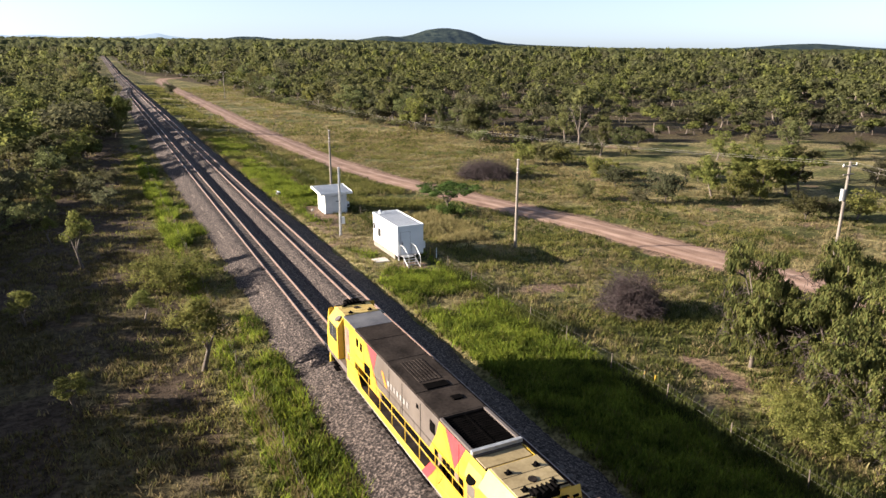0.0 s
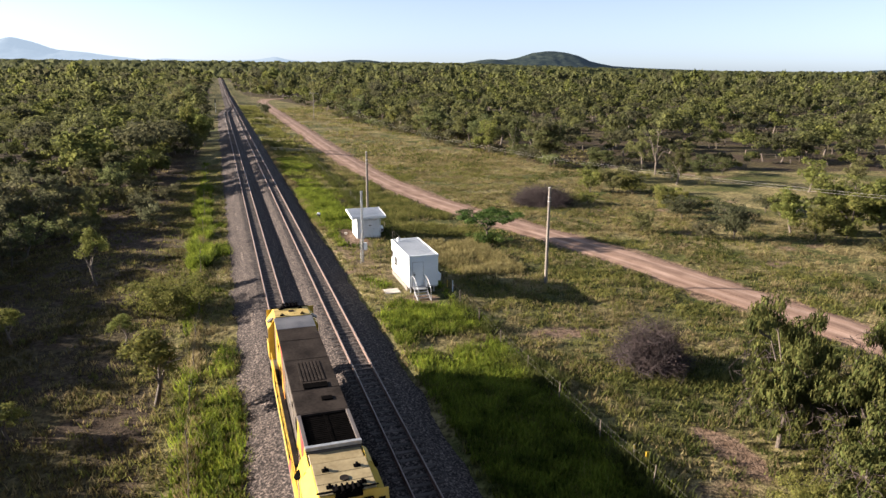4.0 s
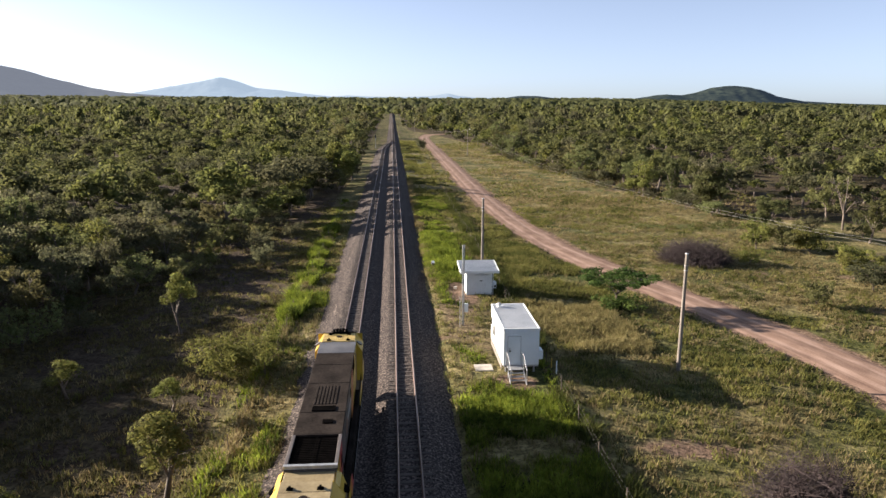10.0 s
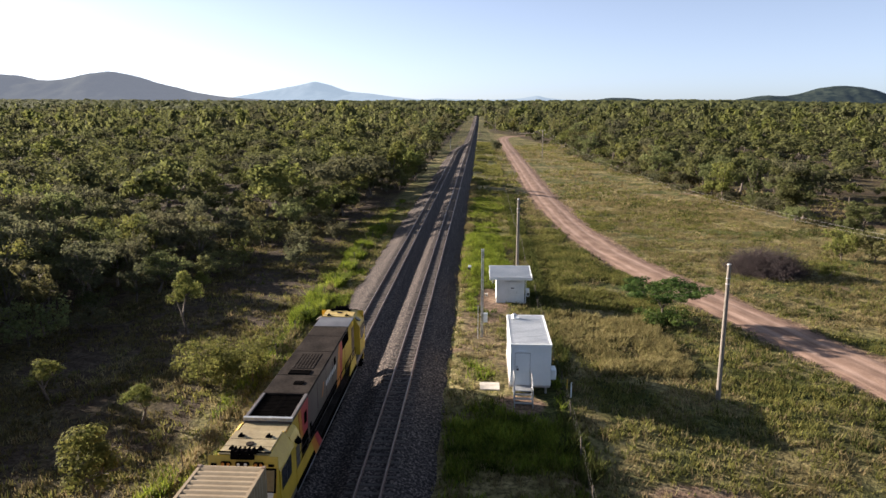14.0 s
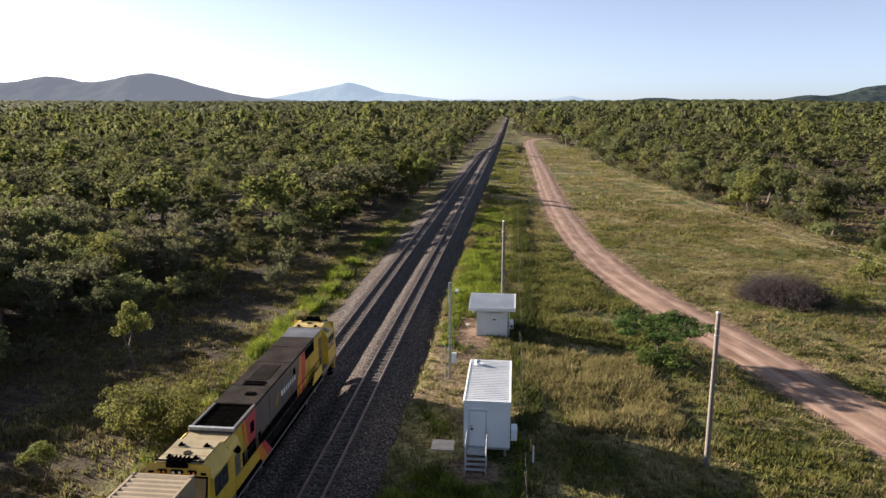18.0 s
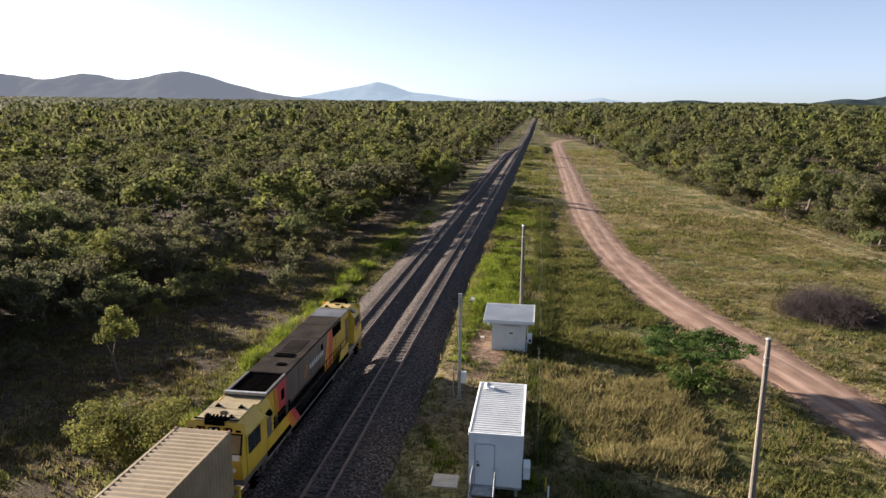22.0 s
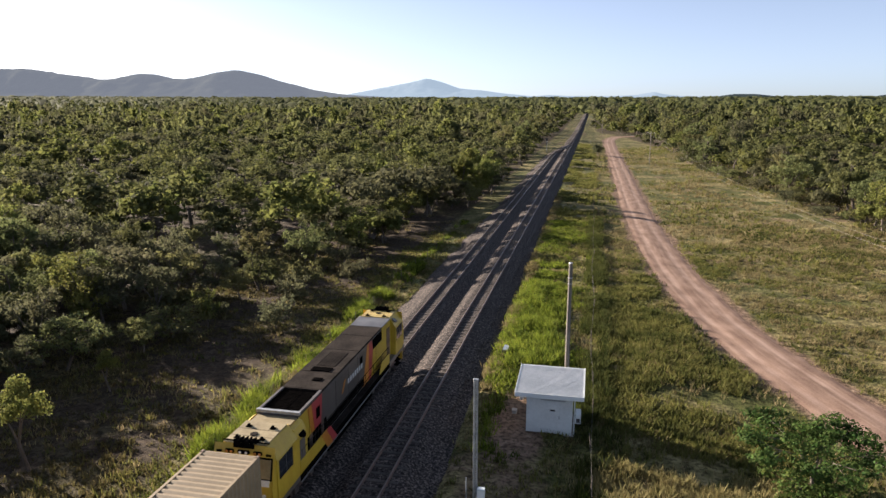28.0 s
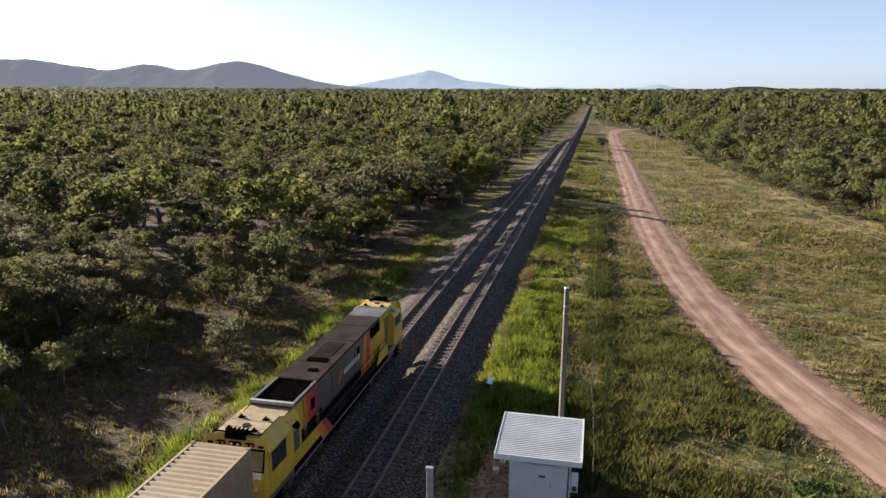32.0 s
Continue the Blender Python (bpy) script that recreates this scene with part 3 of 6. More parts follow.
def leaves(rnd, centres, radii, n, size, hang=0.0, flat=0.7, loose=0.5):
    """Leaf sprays, each one a pointed triangle, thick towards the outside of round clumps."""
    centres, radii = np.array(centres, float), np.array(radii, float)
    w = radii ** 2
    pick = rnd.choice(len(centres), n, p=w / w.sum())
    d = rnd.normal(size=(n, 3))
    d /= np.linalg.norm(d, axis=1)[:, None]
    far = rnd.rand(n) ** 0.4
    c = centres[pick] + d * (radii[pick] * far)[:, None] * (1, 1, flat)
    nrm = d * 1.0 + rnd.normal(size=(n, 3)) * loose + (0, 0, 0.2)
    nrm /= np.linalg.norm(nrm, axis=1)[:, None]
    u = np.cross(nrm, rnd.normal(size=(n, 3)))
    if hang:
        u = u * (1 - hang) + np.array((0, 0, -1.0)) * hang
    u /= np.linalg.norm(u, axis=1)[:, None] + 1e-9
    v = np.cross(nrm, u)
    s = size * (0.55 + 0.9 * rnd.rand(n))[:, None]
    long = s * (1 + hang * 1.6)
    fold = nrm * s * 0.25
    V = np.stack([c - u * long * 0.5 + v * s * 0.42, c + u * long * 0.55 + fold, c - u * long * 0.3 - v * s * 0.46], 1).reshape(-1, 3)
    return V, np.arange(3 * n).reshape(-1, 3)


def tree_shape(seed, height, width, n_leaf, size, style="gum", wood=True):
    """Wood and leaf arrays for one tree that stands on the origin."""
    rnd = np.random.RandomState(seed)
    W, cs, rs = [], [], []
    lean = rnd.normal(size=2) * 0.05 * height
    fork = height * (0.14 if style == "bush" else 0.26 if style != "flat" else 0.34)
    base_r = 0.022 * height + 0.02
    top = np.array((lean[0], lean[1], fork))
    W.append(tube((0, 0, -0.3), top, base_r, base_r * 0.75, 6))
    limbs = {"gum": 5, "bush": 6, "flat": 7, "slim": 4, "weep": 6, "dome": 3}[style]
    for i in range(limbs):
        a = 2 * np.pi * (i + rnd.rand() * 0.7) / limbs
        out = width * 0.5 * (0.45 + 0.45 * rnd.rand())
        up = height * ((0.52 + 0.42 * rnd.rand()) if style != "flat" else 0.86 + 0.06 * rnd.rand())
        if style == "slim":
            out, up = out * 0.6, height * (0.72 + 0.2 * rnd.rand())
        if style == "dome":
            out, up = out * 0.6, height * 0.58
        if i == 0 and style not in ("flat", "bush", "dome"):
            out, up = out * 0.3, height * 0.9
        mid = top + ((np.cos(a) * out * 0.45, np.sin(a) * out * 0.45, (up - fork) * (0.5 if style != "flat" else 0.72)))
        end = np.array((lean[0] + np.cos(a) * out, lean[1] + np.sin(a) * out, up))
        W.append(tube(top, mid, base_r * 0.6, base_r * 0.38))
        W.append(tube(mid, end, base_r * 0.38, base_r * 0.12))
        r = width * (0.125 + 0.06 * rnd.rand())
        cs.append(end - (0, 0, r * 0.3)); rs.append(r)
        for k in range(5):
            b = a + rnd.uniform(-1.5, 1.5)
            twig = end + (np.cos(b) * r * 1.4, np.sin(b) * r * 1.4, rnd.uniform(-0.8, 0.4) * r * (1 if style != "flat" else 0.35))
            W.append(tube(mid * 0.4 + end * 0.6, twig, base_r * 0.18, base_r * 0.06, 4))
            cs.append(twig); rs.append(r * rnd.uniform(0.5, 0.8))
        if style in ("gum", "bush", "weep"):
            for k in range(6):
                b = a + rnd.uniform(-0.9, 0.9)
                q = rnd.uniform(0.35, 1.10)
                cs.append((lean[0] + np.cos(b) * out * q, lean[1] + np.sin(b) * out * q, height * rnd.uniform(0.28, 0.80))); rs.append(r * rnd.uniform(0.6, 1.0))
        if style == "weep":
            for k in range(4):
                b = a + rnd.uniform(-1.0, 1.0)
                for z in (0.62, 0.45, 0.3):
                    cs.append((np.cos(b) * out * 1.25, np.sin(b) * out * 1.25, height * z * rnd.uniform(0.85, 1.1))); rs.append(r * 0.55)
    if style == "flat":
        for k in range(48):
            a, o = rnd.rand() * 6.283, width * 0.46 * rnd.rand() ** 0.5
            cs.append((lean[0] + np.cos(a) * o, lean[1] + np.sin(a) * o, height * (0.97 - 0.55 * (o / width) ** 1.5 + rnd.uniform(-0.15, 0.04)))); rs.append(width * rnd.uniform(0.07, 0.12))
    if style == "dome":
        cs, rs = [], []
        for i in range(17):
            a, o = rnd.rand() * 6.283, width * 0.40 * rnd.rand() ** 0.6
            cs.append((np.cos(a) * o, np.sin(a) * o, height * (0.86 - 0.75 * (o / width) ** 1.3 - 0.22 * rnd.rand()))); rs.append(width * rnd.uniform(0.11, 0.19))
    hang = {"gum": 0.25, "weep": 0.8}.get(style, 0.0)
    L = leaves(rnd, cs, rs, n_leaf, size, hang, 0.42 if style == "flat" else 0.8, 0.16 if style == "dome" else 0.34)
    return joined(W), L


def vine_shape(seed, height, width):
    """Bare curling vines and dead twigs that hang in a crown."""
    rnd = np.random.RandomState(seed)
    T = []
    for i in range(150):
        a, o = rnd.rand() * 6.283, width * rnd.uniform(0.30, 0.60)
        p = np.array((np.cos(a) * o, np.sin(a) * o, height * rnd.uniform(0.25, 0.72)))
        for k in range(5):
            q = p + rnd.normal(size=3) * (0.30, 0.30, 0.22) + (0, 0, -0.22)
            T.append(tube(p, q, 0.022 - 0.003 * k, 0.018 - 0.003 * k, 3))
            p = q
    return joined(T)


def mesh_of(name, shape, material, smooth=False):
    ob = fast(name, *shape, material, smooth=smooth)
    me = ob.data
    bpy.data.objects.remove(ob)
    return me


PLANTS = {}


def plant(kind, key, seed, height, width, n_leaf, size, style, leaf):
    W, L = tree_shape(seed, height, width, n_leaf, size, style)
    PLANTS.setdefault(kind, []).append((mesh_of("trunk", W, "bark", True), mesh_of("crown", L, leaf), height))


def set_plant(name, label, kind, i, x, y, scale, turn, category="tree", group="", z=None):
    wood, crown, _ = PLANTS[kind][i % len(PLANTS[kind])]
    ob = thing(name, label, category, (x, y, float(ground_z(x, y)) if z is None else z), turn, group)
    ob.scale = (scale[0], scale[0], scale[1])
    shared("trunk", wood, ob)
    shared("crown", crown, ob)
    return ob


def make_plant_kinds():
    for s in range(9):
        plant("gum", s, 10 + s, 6.5 + 0.25 * (s % 4), 4.3 + 0.35 * (s % 3), 2600, 0.190, "gum", "leaf_young" if s == 4 else "leaf_grey" if s in (2, 7) else "leaf_a")
    for s in range(4):
        plant("bush", s, 40 + s, 2.6, 3.4, 1600, 0.165, "bush", "leaf_grey" if s in (1, 2) else "leaf_a")
    for s in range(3):
        plant("slim", s, 50 + s, 5.0, 3.3, 1800, 0.17, "slim", "leaf_a")
    for s in range(3):
        plant("full_gum", s, 80 + s, 6.8, 4.9, 5200, 0.19, "gum", "leaf_young" if s < 2 else "leaf_a")
        plant("green_bush", s, 85 + s, 2.6, 3.3, 2600, 0.15, "bush", ("leaf_young", "leaf_a", "leaf_grey")[s])
    for s in range(2):
        plant("young", s, 55 + s, 5.0, 3.2, 2800, 0.125, "dome", "leaf_young")
    plant("thicket", 0, 66, 2.3, 5.2, 10000, 0.115, "bush", "leaf_young")
    plant("flat", 0, 61, 3.9, 5.8, 11000, 0.135, "flat", "leaf_lush")
    plant("lush_bush", 0, 63, 1.7, 4.6, 2200, 0.20, "bush", "leaf_lush")
    for s in range(2):
        plant("weep", s, 70 + s, 8.3, 5.2, 20000, 0.13, "weep", "leaf_weep")


def woods_side(x, y):
    """Whether a place is wooded, with an uneven edge."""
    n = (fbm(x, y, 16.0) - 0.5) * 9
    left = x < np.interp(y, LEFT_Y, LEFT_X) + np.where(y < 105, n * 0.6, n * 0.12)
    right = (x > np.interp(y, RIGHT_Y, RIGHT_X) + n * 2.2) & (np.abs(x - np.interp(y, ROAD_Y, ROAD_X)) > 5)
    near_line = (np.abs(x + 1) < 7 - ramp01(y, 700, 1300) * 7)
    return (left | right) & ~near_line


def in_sight(x, y, margin):
    """The fan of land that the film looks over, with a margin for shade."""
    return ((x > -(y + 12) * 1.06 - 14 - margin) | ((x > -66) & (y < 70))) & (x < (y + 56) * 1.75 + margin * 0.4) & (y > -48)


def scattered(rnd, step, r0, r1, margin):
    k = int(r1 / step) + 1
    i, j = np.meshgrid(np.arange(-k, k + 1), np.arange(-int(60 / step), k + 1))
    x = (i + rnd.uniform(-0.42, 0.42, i.shape)).ravel() * step
    y = (j + rnd.uniform(-0.42, 0.42, i.shape)).ravel() * step
    d = np.hypot(x - 2, y + 20)
    keep = (d >= r0) & (d < r1) & in_sight(x, y, margin) & woods_side(x, y)
    gaps = fbm(x, y, 13.0) + 0.16 * rnd.rand(len(x)) - 0.25 * ramp01(x, 45, 60) * (1 - 0.75 * ramp01(y, 120, 330)) + 0.20 * ramp01(-x, 25, 28) * (1 - ramp01(y, 45, 60))
    keep &= gaps > 0.34
    return x[keep], y[keep]


def make_woods():
    rnd = np.random.RandomState(11)
    x, y = scattered(rnd, 3.75, 0, 86, 20)
    for i in range(len(x)):
        big = 0.45 + 0.95 * rnd.rand() ** 1.4 * (0.5 + 1.1 * float(fbm(x[i], y[i], 25.0)))
        if x[i] < -16 and y[i] < 75:
            big = min(big, float(np.interp(-x[i], [20, 30, 40, 52], [0.66, 0.80, 1.02, 1.25])))
        q = rnd.rand()
        open_land = 0.30 * float(ramp01(x[i], 35, 50))
        if x[i] < -29 and y[i] < 48:
            q, big = q + 0.25, max(big, 0.78 if y[i] > 24 or x[i] > -35 else 1.0)
        kind = "gum" if q > 0.46 + open_land else "slim" if q > 0.34 + open_land * 0.8 else "bush"
        if kind == "bush":
            big = 0.5 + 0.9 * rnd.rand()
        label = {"gum": "olive-green gum tree with clumped crown in dry woodland", "slim": "slender young gum tree with thin trunk", "bush": "low olive-green shrub at the woodland floor"}[kind]
        sort = int(rnd.randint(9))
        if x[i] < -20 and y[i] < 90 and kind == "gum" and sort in (0, 5):
            sort = 2 if sort < 4 else 7
        set_plant("tree" if kind != "bush" else "shrub", label, kind, sort, x[i], y[i], (big * rnd.uniform(0.85, 1.2), big * rnd.uniform(0.85, 1.15)), rnd.rand() * 360, "tree" if kind != "bush" else "shrub", "woodland")
    for name, step, r0, r1, n_leaf, size, kinds, seed in (("mid_woodland", 4.4, 86, 190, 500, 0.38, 9, 23), ("outer_woodland", 4.8, 190, 320, 190, 0.62, 9, 21), ("far_woodland", 6.4, 320, 520, 60, 1.02, 9, 22), ("farthest_woodland", 7.0, 520, 930, 24, 1.6, 9, 24)):
        rnd = np.random.RandomState(seed)
        shapes = []
        for s in range(kinds):
            low = s % 9 in (2, 5, 7, 8)
            shapes.append(tree_shape(100 + s, 3.4 if low else 6.8 + 0.7 * (s % 3), 4.4 if low else 5.2 + 0.5 * (s % 2), n_leaf, size, "dome"))
        x, y = scattered(rnd, step, r0, r1, 30)
        z = ground_z(x, y)
        sorts = {"leaf_far": ([], []), "leaf_far_dull": ([], []), "leaf_far_bright": ([], [])}
        woods = ([], [])
        for s in range(kinds):
            crowns = sorts["leaf_far_dull" if s in (1, 2, 7) else "leaf_far_bright" if s in (4, 8) else "leaf_far"]
            mine = np.where(np.arange(len(x)) % kinds == s)[0]
            tall = np.where(r0 > 300, 1.0 + 1.3 * rnd.rand(len(mine)) ** 5, 1.0)
            a, h = rnd.rand(len(mine)) * 6.283, tall * (0.45 + 1.0 * rnd.rand(len(mine)) ** 1.6 * (0.4 + 1.3 * fbm(x[mine], y[mine], 30.0)))
            w = h / tall ** 0.6 * rnd.uniform(0.95, 1.25, len(mine))
            for (V, F), store in ((shapes[s][1], crowns),) + (((shapes[s][0], woods),) if r0 < 200 else ()):
                if store is woods:
                    V, F = V[:12], F[:6]
                P = np.stack([(V[:, 0] * np.cos(a)[:, None] - V[:, 1] * np.sin(a)[:, None]) * w[:, None] + x[mine][:, None], (V[:, 0] * np.sin(a)[:, None] + V[:, 1] * np.cos(a)[:, None]) * w[:, None] + y[mine][:, None], V[:, 2] * h[:, None] + z[mine][:, None]], 2).reshape(-1, 3)
                k = sum(len(p) for p in store[0])
                G = (np.arange(len(mine))[:, None, None] * len(V) + F).reshape(-1, F.shape[1]) + k
                store[0].append(P)
                store[1].append(G)
        for leaf, word in (("leaf_far", "dense olive-green"), ("leaf_far_dull", "dull grey-green"), ("leaf_far_bright", "bright yellow-green")):
            ob = fast(name, np.concatenate(sorts[leaf][0]), np.concatenate(sorts[leaf][1]), leaf)
            tagged(ob, word + " savanna woodland crowns reaching to the hills", "woodland", kind="stuff")
        if woods[0]:
            ob = fast("woodland_trunks", np.concatenate(woods[0]), np.concatenate(woods[1]), "bark")
            tagged(ob, "grey-brown trunks of the distant woodland", "tree trunks", kind="stuff")
    a = np.linspace(-0.95, 1.15, 540)
    r = 860 * 1.0145 ** np.arange(115)
    A, R = np.meshgrid(a, r)
    rnd = np.random.RandomState(8)
    A, R = A + rnd.uniform(-1, 1, A.shape) * 0.003, R * (1 + rnd.uniform(-1, 1, A.shape) * 0.006)
    x, y = (np.sin(A) * R).ravel(), (np.cos(A) * R).ravel()
    z = ground_z(x, y, False) + 1.0 + rnd.rand(len(x)) ** 2.5 * 11.0 * (0.4 + 1.2 * fbm(x, y, 60.0)) - 4.5 * (R.ravel() < 900)
    i = (np.arange(len(r) - 1)[:, None] * len(a) + np.arange(len(a) - 1)).ravel()
    ob = fast("distant_canopy", np.stack([x, y, z], 1), np.stack([i, i + 1, i + 1 + len(a), i + len(a)], 1), "leaf_far")
    tagged(ob, "olive-green woodland canopy on the far plain", "woodland", kind="stuff")


def make_single_plants():
    for x, y, s, h, t in ((-18.0, 11.0, 0.92, 1.18, 20), (-11.6, -13.8, 1.25, 1.05, 140), (-21.5, -1.5, 0.9, 0.6, 80), (-20.8, 20.7, 0.6, 0.66, 10), (-14.2, -4.5, 0.7, 0.55, 200), (-18.2, -15.7, 0.7, 0.5, 33)):
        set_plant("young_tree", "slender young gum tree alone in shaded grass", "young", int(t), x, y, (s, h), t, "tree")
    for x, y, s, h, t in ((-15.8, 34.5, 0.8, 1.0, 90), (-17.0, 41.0, 0.9, 1.2, 150), (-14.5, 50.0, 0.8, 1.0, 70), (-24.0, -7.0, 0.8, 0.9, 10)):
        set_plant("shrub", "olive-green shrub in dry grass beside the railway", "bush", int(t), x, y, (s, h), t, "shrub")
    set_plant("thicket", "dense olive-yellow thicket beside the old fence", "thicket", 0, -12.0, 2.6, (1.0, 1.1), 0, "thicket")
    set_plant("flat_topped_tree", "small green flat-topped tree with forked pale trunk", "flat", 0, 20.3, 17.0, (1, 0.86), 0, "tree")
    set_plant("green_shrub", "dense green shrub under the flat-topped tree", "lush_bush", 0, 20.6, 16.6, (0.85, 0.62), 40, "shrub")
    vines = mesh_of("vines", vine_shape(5, 8.3, 5.2), "twig")
    for x, y, s, h, t, i in ((18.5, -27.4, 0.72, 0.88, 0, 0), (24.3, -28.8, 0.85, 0.98, 120, 1), (20.4, -31.0, 0.85, 0.80, 200, 0), (17.2, -34.4, 0.85, 0.68, 40, 1), (22.0, -36.0, 0.9, 0.9, 300, 1), (15.2, -39.2, 0.8, 0.55, 60, 1)):
        tree = set_plant("weeping_tree", "tall weeping tree with hanging yellow-green foliage", "weep", i, x, y, (s, h), t, "tree")
        tagged(shared("vines", vines, tree), "bare grey-brown hanging vines")
    for x, y, s, t in ((13.6, -34.3, 0.75, 0), (14.2, -36.6, 0.8, 90), (15.6, -33.0, 0.7, 200)):
        set_plant("green_shrub", "tangled yellow-green shrub below the weeping trees", "thicket", 0, x, y, (s * 0.8, s), t, "shrub")
    for x, y, s, h, t in ((61.5, 8.0, 1.15, 0.80, 0), (66.5, 7.5, 1.45, 0.95, 60), (70.5, 8.5, 1.2, 0.85, 161), (64.0, 12.0, 1.2, 0.9, 102), (57.0, 11.5, 0.9, 0.8, 93), (56.5, 84.0, 1.1, 0.9, 20), (55.0, 52.0, 1.0, 0.8, 200), (56.3, 75.7, 1.2, 1.2, 251)):
        set_plant("tree", "round-crowned gum tree standing in the dry paddock", "full_gum", int(t), x, y, (s, h), t, "tree")
    for x, y, s, h, t in ((48.0, 43.0, 1.2, 1.5, 0), (51.0, 41.6, 1.3, 1.6, 40), (53.5, 39.5, 1.3, 1.4, 90), (39.7, 16.6, 0.8, 1.05, 10), (50.2, 25.6, 1.1, 1.3, 66), (49.0, 21.5, 1.2, 1.2, 77), (47.9, 10.6, 1.35, 1.7, 5), (44.8, 12.0, 0.9, 0.8, 200), (56.3, 7.4, 1.1, 1.5, 300), (59.0, 6.0, 0.8, 1.1, 210), (56.1, -3.0, 1.2, 1.25, 130), (59.3, -4.0, 0.9, 1.0, 20), (61.5, -5.5, 1.4, 1.4, 270), (63.0, 19.5, 0.9, 1.0, 15), (53.0, 30.0, 1.0, 1.2, 33), (11.0, 234.0, 1.4, 1.75, 5), (42.5, 34.0, 0.7, 0.7, 81)):
        set_plant("shrub", "feathery green shrub standing in the dry paddock", "green_bush", int(t), x, y, (s, h), t, "shrub")
    rnd = np.random.RandomState(81)
    for i in range(13):
        y = 66 + i * 5.2 + rnd.uniform(-2, 2)
        x = float(np.interp(y, LEFT_Y, LEFT_X)) - rnd.uniform(0.5, 5.0)
        s = rnd.uniform(0.75, 1.0)
        set_plant("tree", "broad yellow-green gum tree at the woodland edge", "gum", 4 if i % 3 == 0 else i, x, y, (s * 1.15, s * 0.95), rnd.rand() * 360, "tree")
    for x, y, w, h, t, i in ((-15.5, 111.0, 1.35, 1.55, 0, 0), (-12.6, 116.0, 1.25, 1.5, 80, 1), (-17.8, 105.0, 1.2, 1.35, 190, 2), (-13.5, 123.0, 1.2, 1.4, 250, 0), (-20.0, 114.0, 1.3, 1.4, 130, 1), (-11.8, 131.0, 1.1, 1.3, 40, 1)):
        set_plant("tree", "tall broad yellow-green gum tree beside the railway", "full_gum", i, x, y, (w, h), t, "tree")
    for i, (x, y, h) in enumerate(((-37.0, -25.5, 1.15), (-38.0, -12.5, 1.15), (-38.5, 1.5, 1.15))):
        set_plant("tree", "tall olive-green gum tree inside the shaded woodland", "full_gum", 2, x, y, (1.15, h), 60.0 * i, "tree", "woodland")
    rnd = np.random.RandomState(85)
    for i in range(15):
        x, y = -43.0 - 5.0 * rnd.rand(), -30 + 3.6 * i + rnd.uniform(-1, 1)
        set_plant("tree", "tall olive-green gum tree inside the shaded woodland", "full_gum", 2, x, y, (1.2, rnd.uniform(1.15, 1.4)), rnd.rand() * 360, "tree", "woodland")
    rnd = np.random.RandomState(91)
    for i in range(28):
        y = 225 + i * 9.0 + rnd.uniform(-4, 4)
        side = -1 if i % 2 else 1
        edge = float(np.interp(y, LEFT_Y, LEFT_X)) if side < 0 else float(np.interp(y, RIGHT_Y, RIGHT_X)) + 2
        s = rnd.uniform(1.55, 2.1)
        set_plant("tree", "tall gum tree beside the distant railway", "gum", i, edge + side * rnd.uniform(1, 16), y, (s * 0.75, s), rnd.rand() * 360, "tree")
    set_plant("young_tree", "slim bright yellow-green young gum tree in the woodland", "young", 0, -30.0, 76.0, (1.0, 1.5), 60, "tree")
    rnd = np.random.RandomState(83)
    for i in range(26):
        x, y = -33.0 - 13.0 * rnd.rand(), -24 + 2.7 * i + rnd.uniform(-1, 1)
        s = (0.82 + 0.022 * (-x - 33.0)) * (0.85 if y > 18 else 1.0)
        set_plant("tree", "tall olive-green gum tree inside the shaded woodland", "gum", i, x, y, (s * 1.2, s), rnd.rand() * 360, "tree", "woodland")
    rnd = np.random.RandomState(79)
    for i in range(20):
        y = 64 + i * 8.5 + rnd.uniform(-3, 3)
        x = float(np.interp(y, RIGHT_Y, RIGHT_X)) + rnd.uniform(-2.0, 5.0)
        s = rnd.uniform(1.0, 1.5)
        set_plant("tree", "tall gum tree with pale trunk at the woodland edge", "gum", i, x, y, (s * 0.95, s), rnd.rand() * 360, "tree")
    for i in range(46):
        y = 58 + i * 3.9 + rnd.uniform(-1.5, 1.5)
        x = float(np.interp(y, RIGHT_Y, RIGHT_X)) + rnd.uniform(-4.5, 1.5)
        s = rnd.uniform(0.65, 1.25)
        set_plant("shrub", "low olive-grey shrub along the woodland edge", "bush", i, x, y, (s * 1.1, s), rnd.rand() * 360, "shrub")
    rnd = np.random.RandomState(77)
    for i in range(120):
        x, y = rnd.uniform(44, 150), rnd.uniform(-15, 110)
        edge = float(np.interp(y, RIGHT_Y, RIGHT_X))
        if x > edge or y < 60 - x * 0.9 or x < 47 + 6 * float(fbm(x, y, 9.0)) or float(fbm(x, y, 17.0)) < 0.42:
            continue
        s = rnd.uniform(0.6, 1.2)
        if rnd.rand() < 0.62:
            set_plant("shrub", "olive-green shrub standing in the dry paddock", "bush", i, x, y, (s * 1.2, s * 1.2), rnd.rand() * 360, "shrub")
        else:
            set_plant("tree", "gum tree standing alone in open savanna", "gum", i, x, y, (s, s * 0.95), rnd.rand() * 360, "tree")
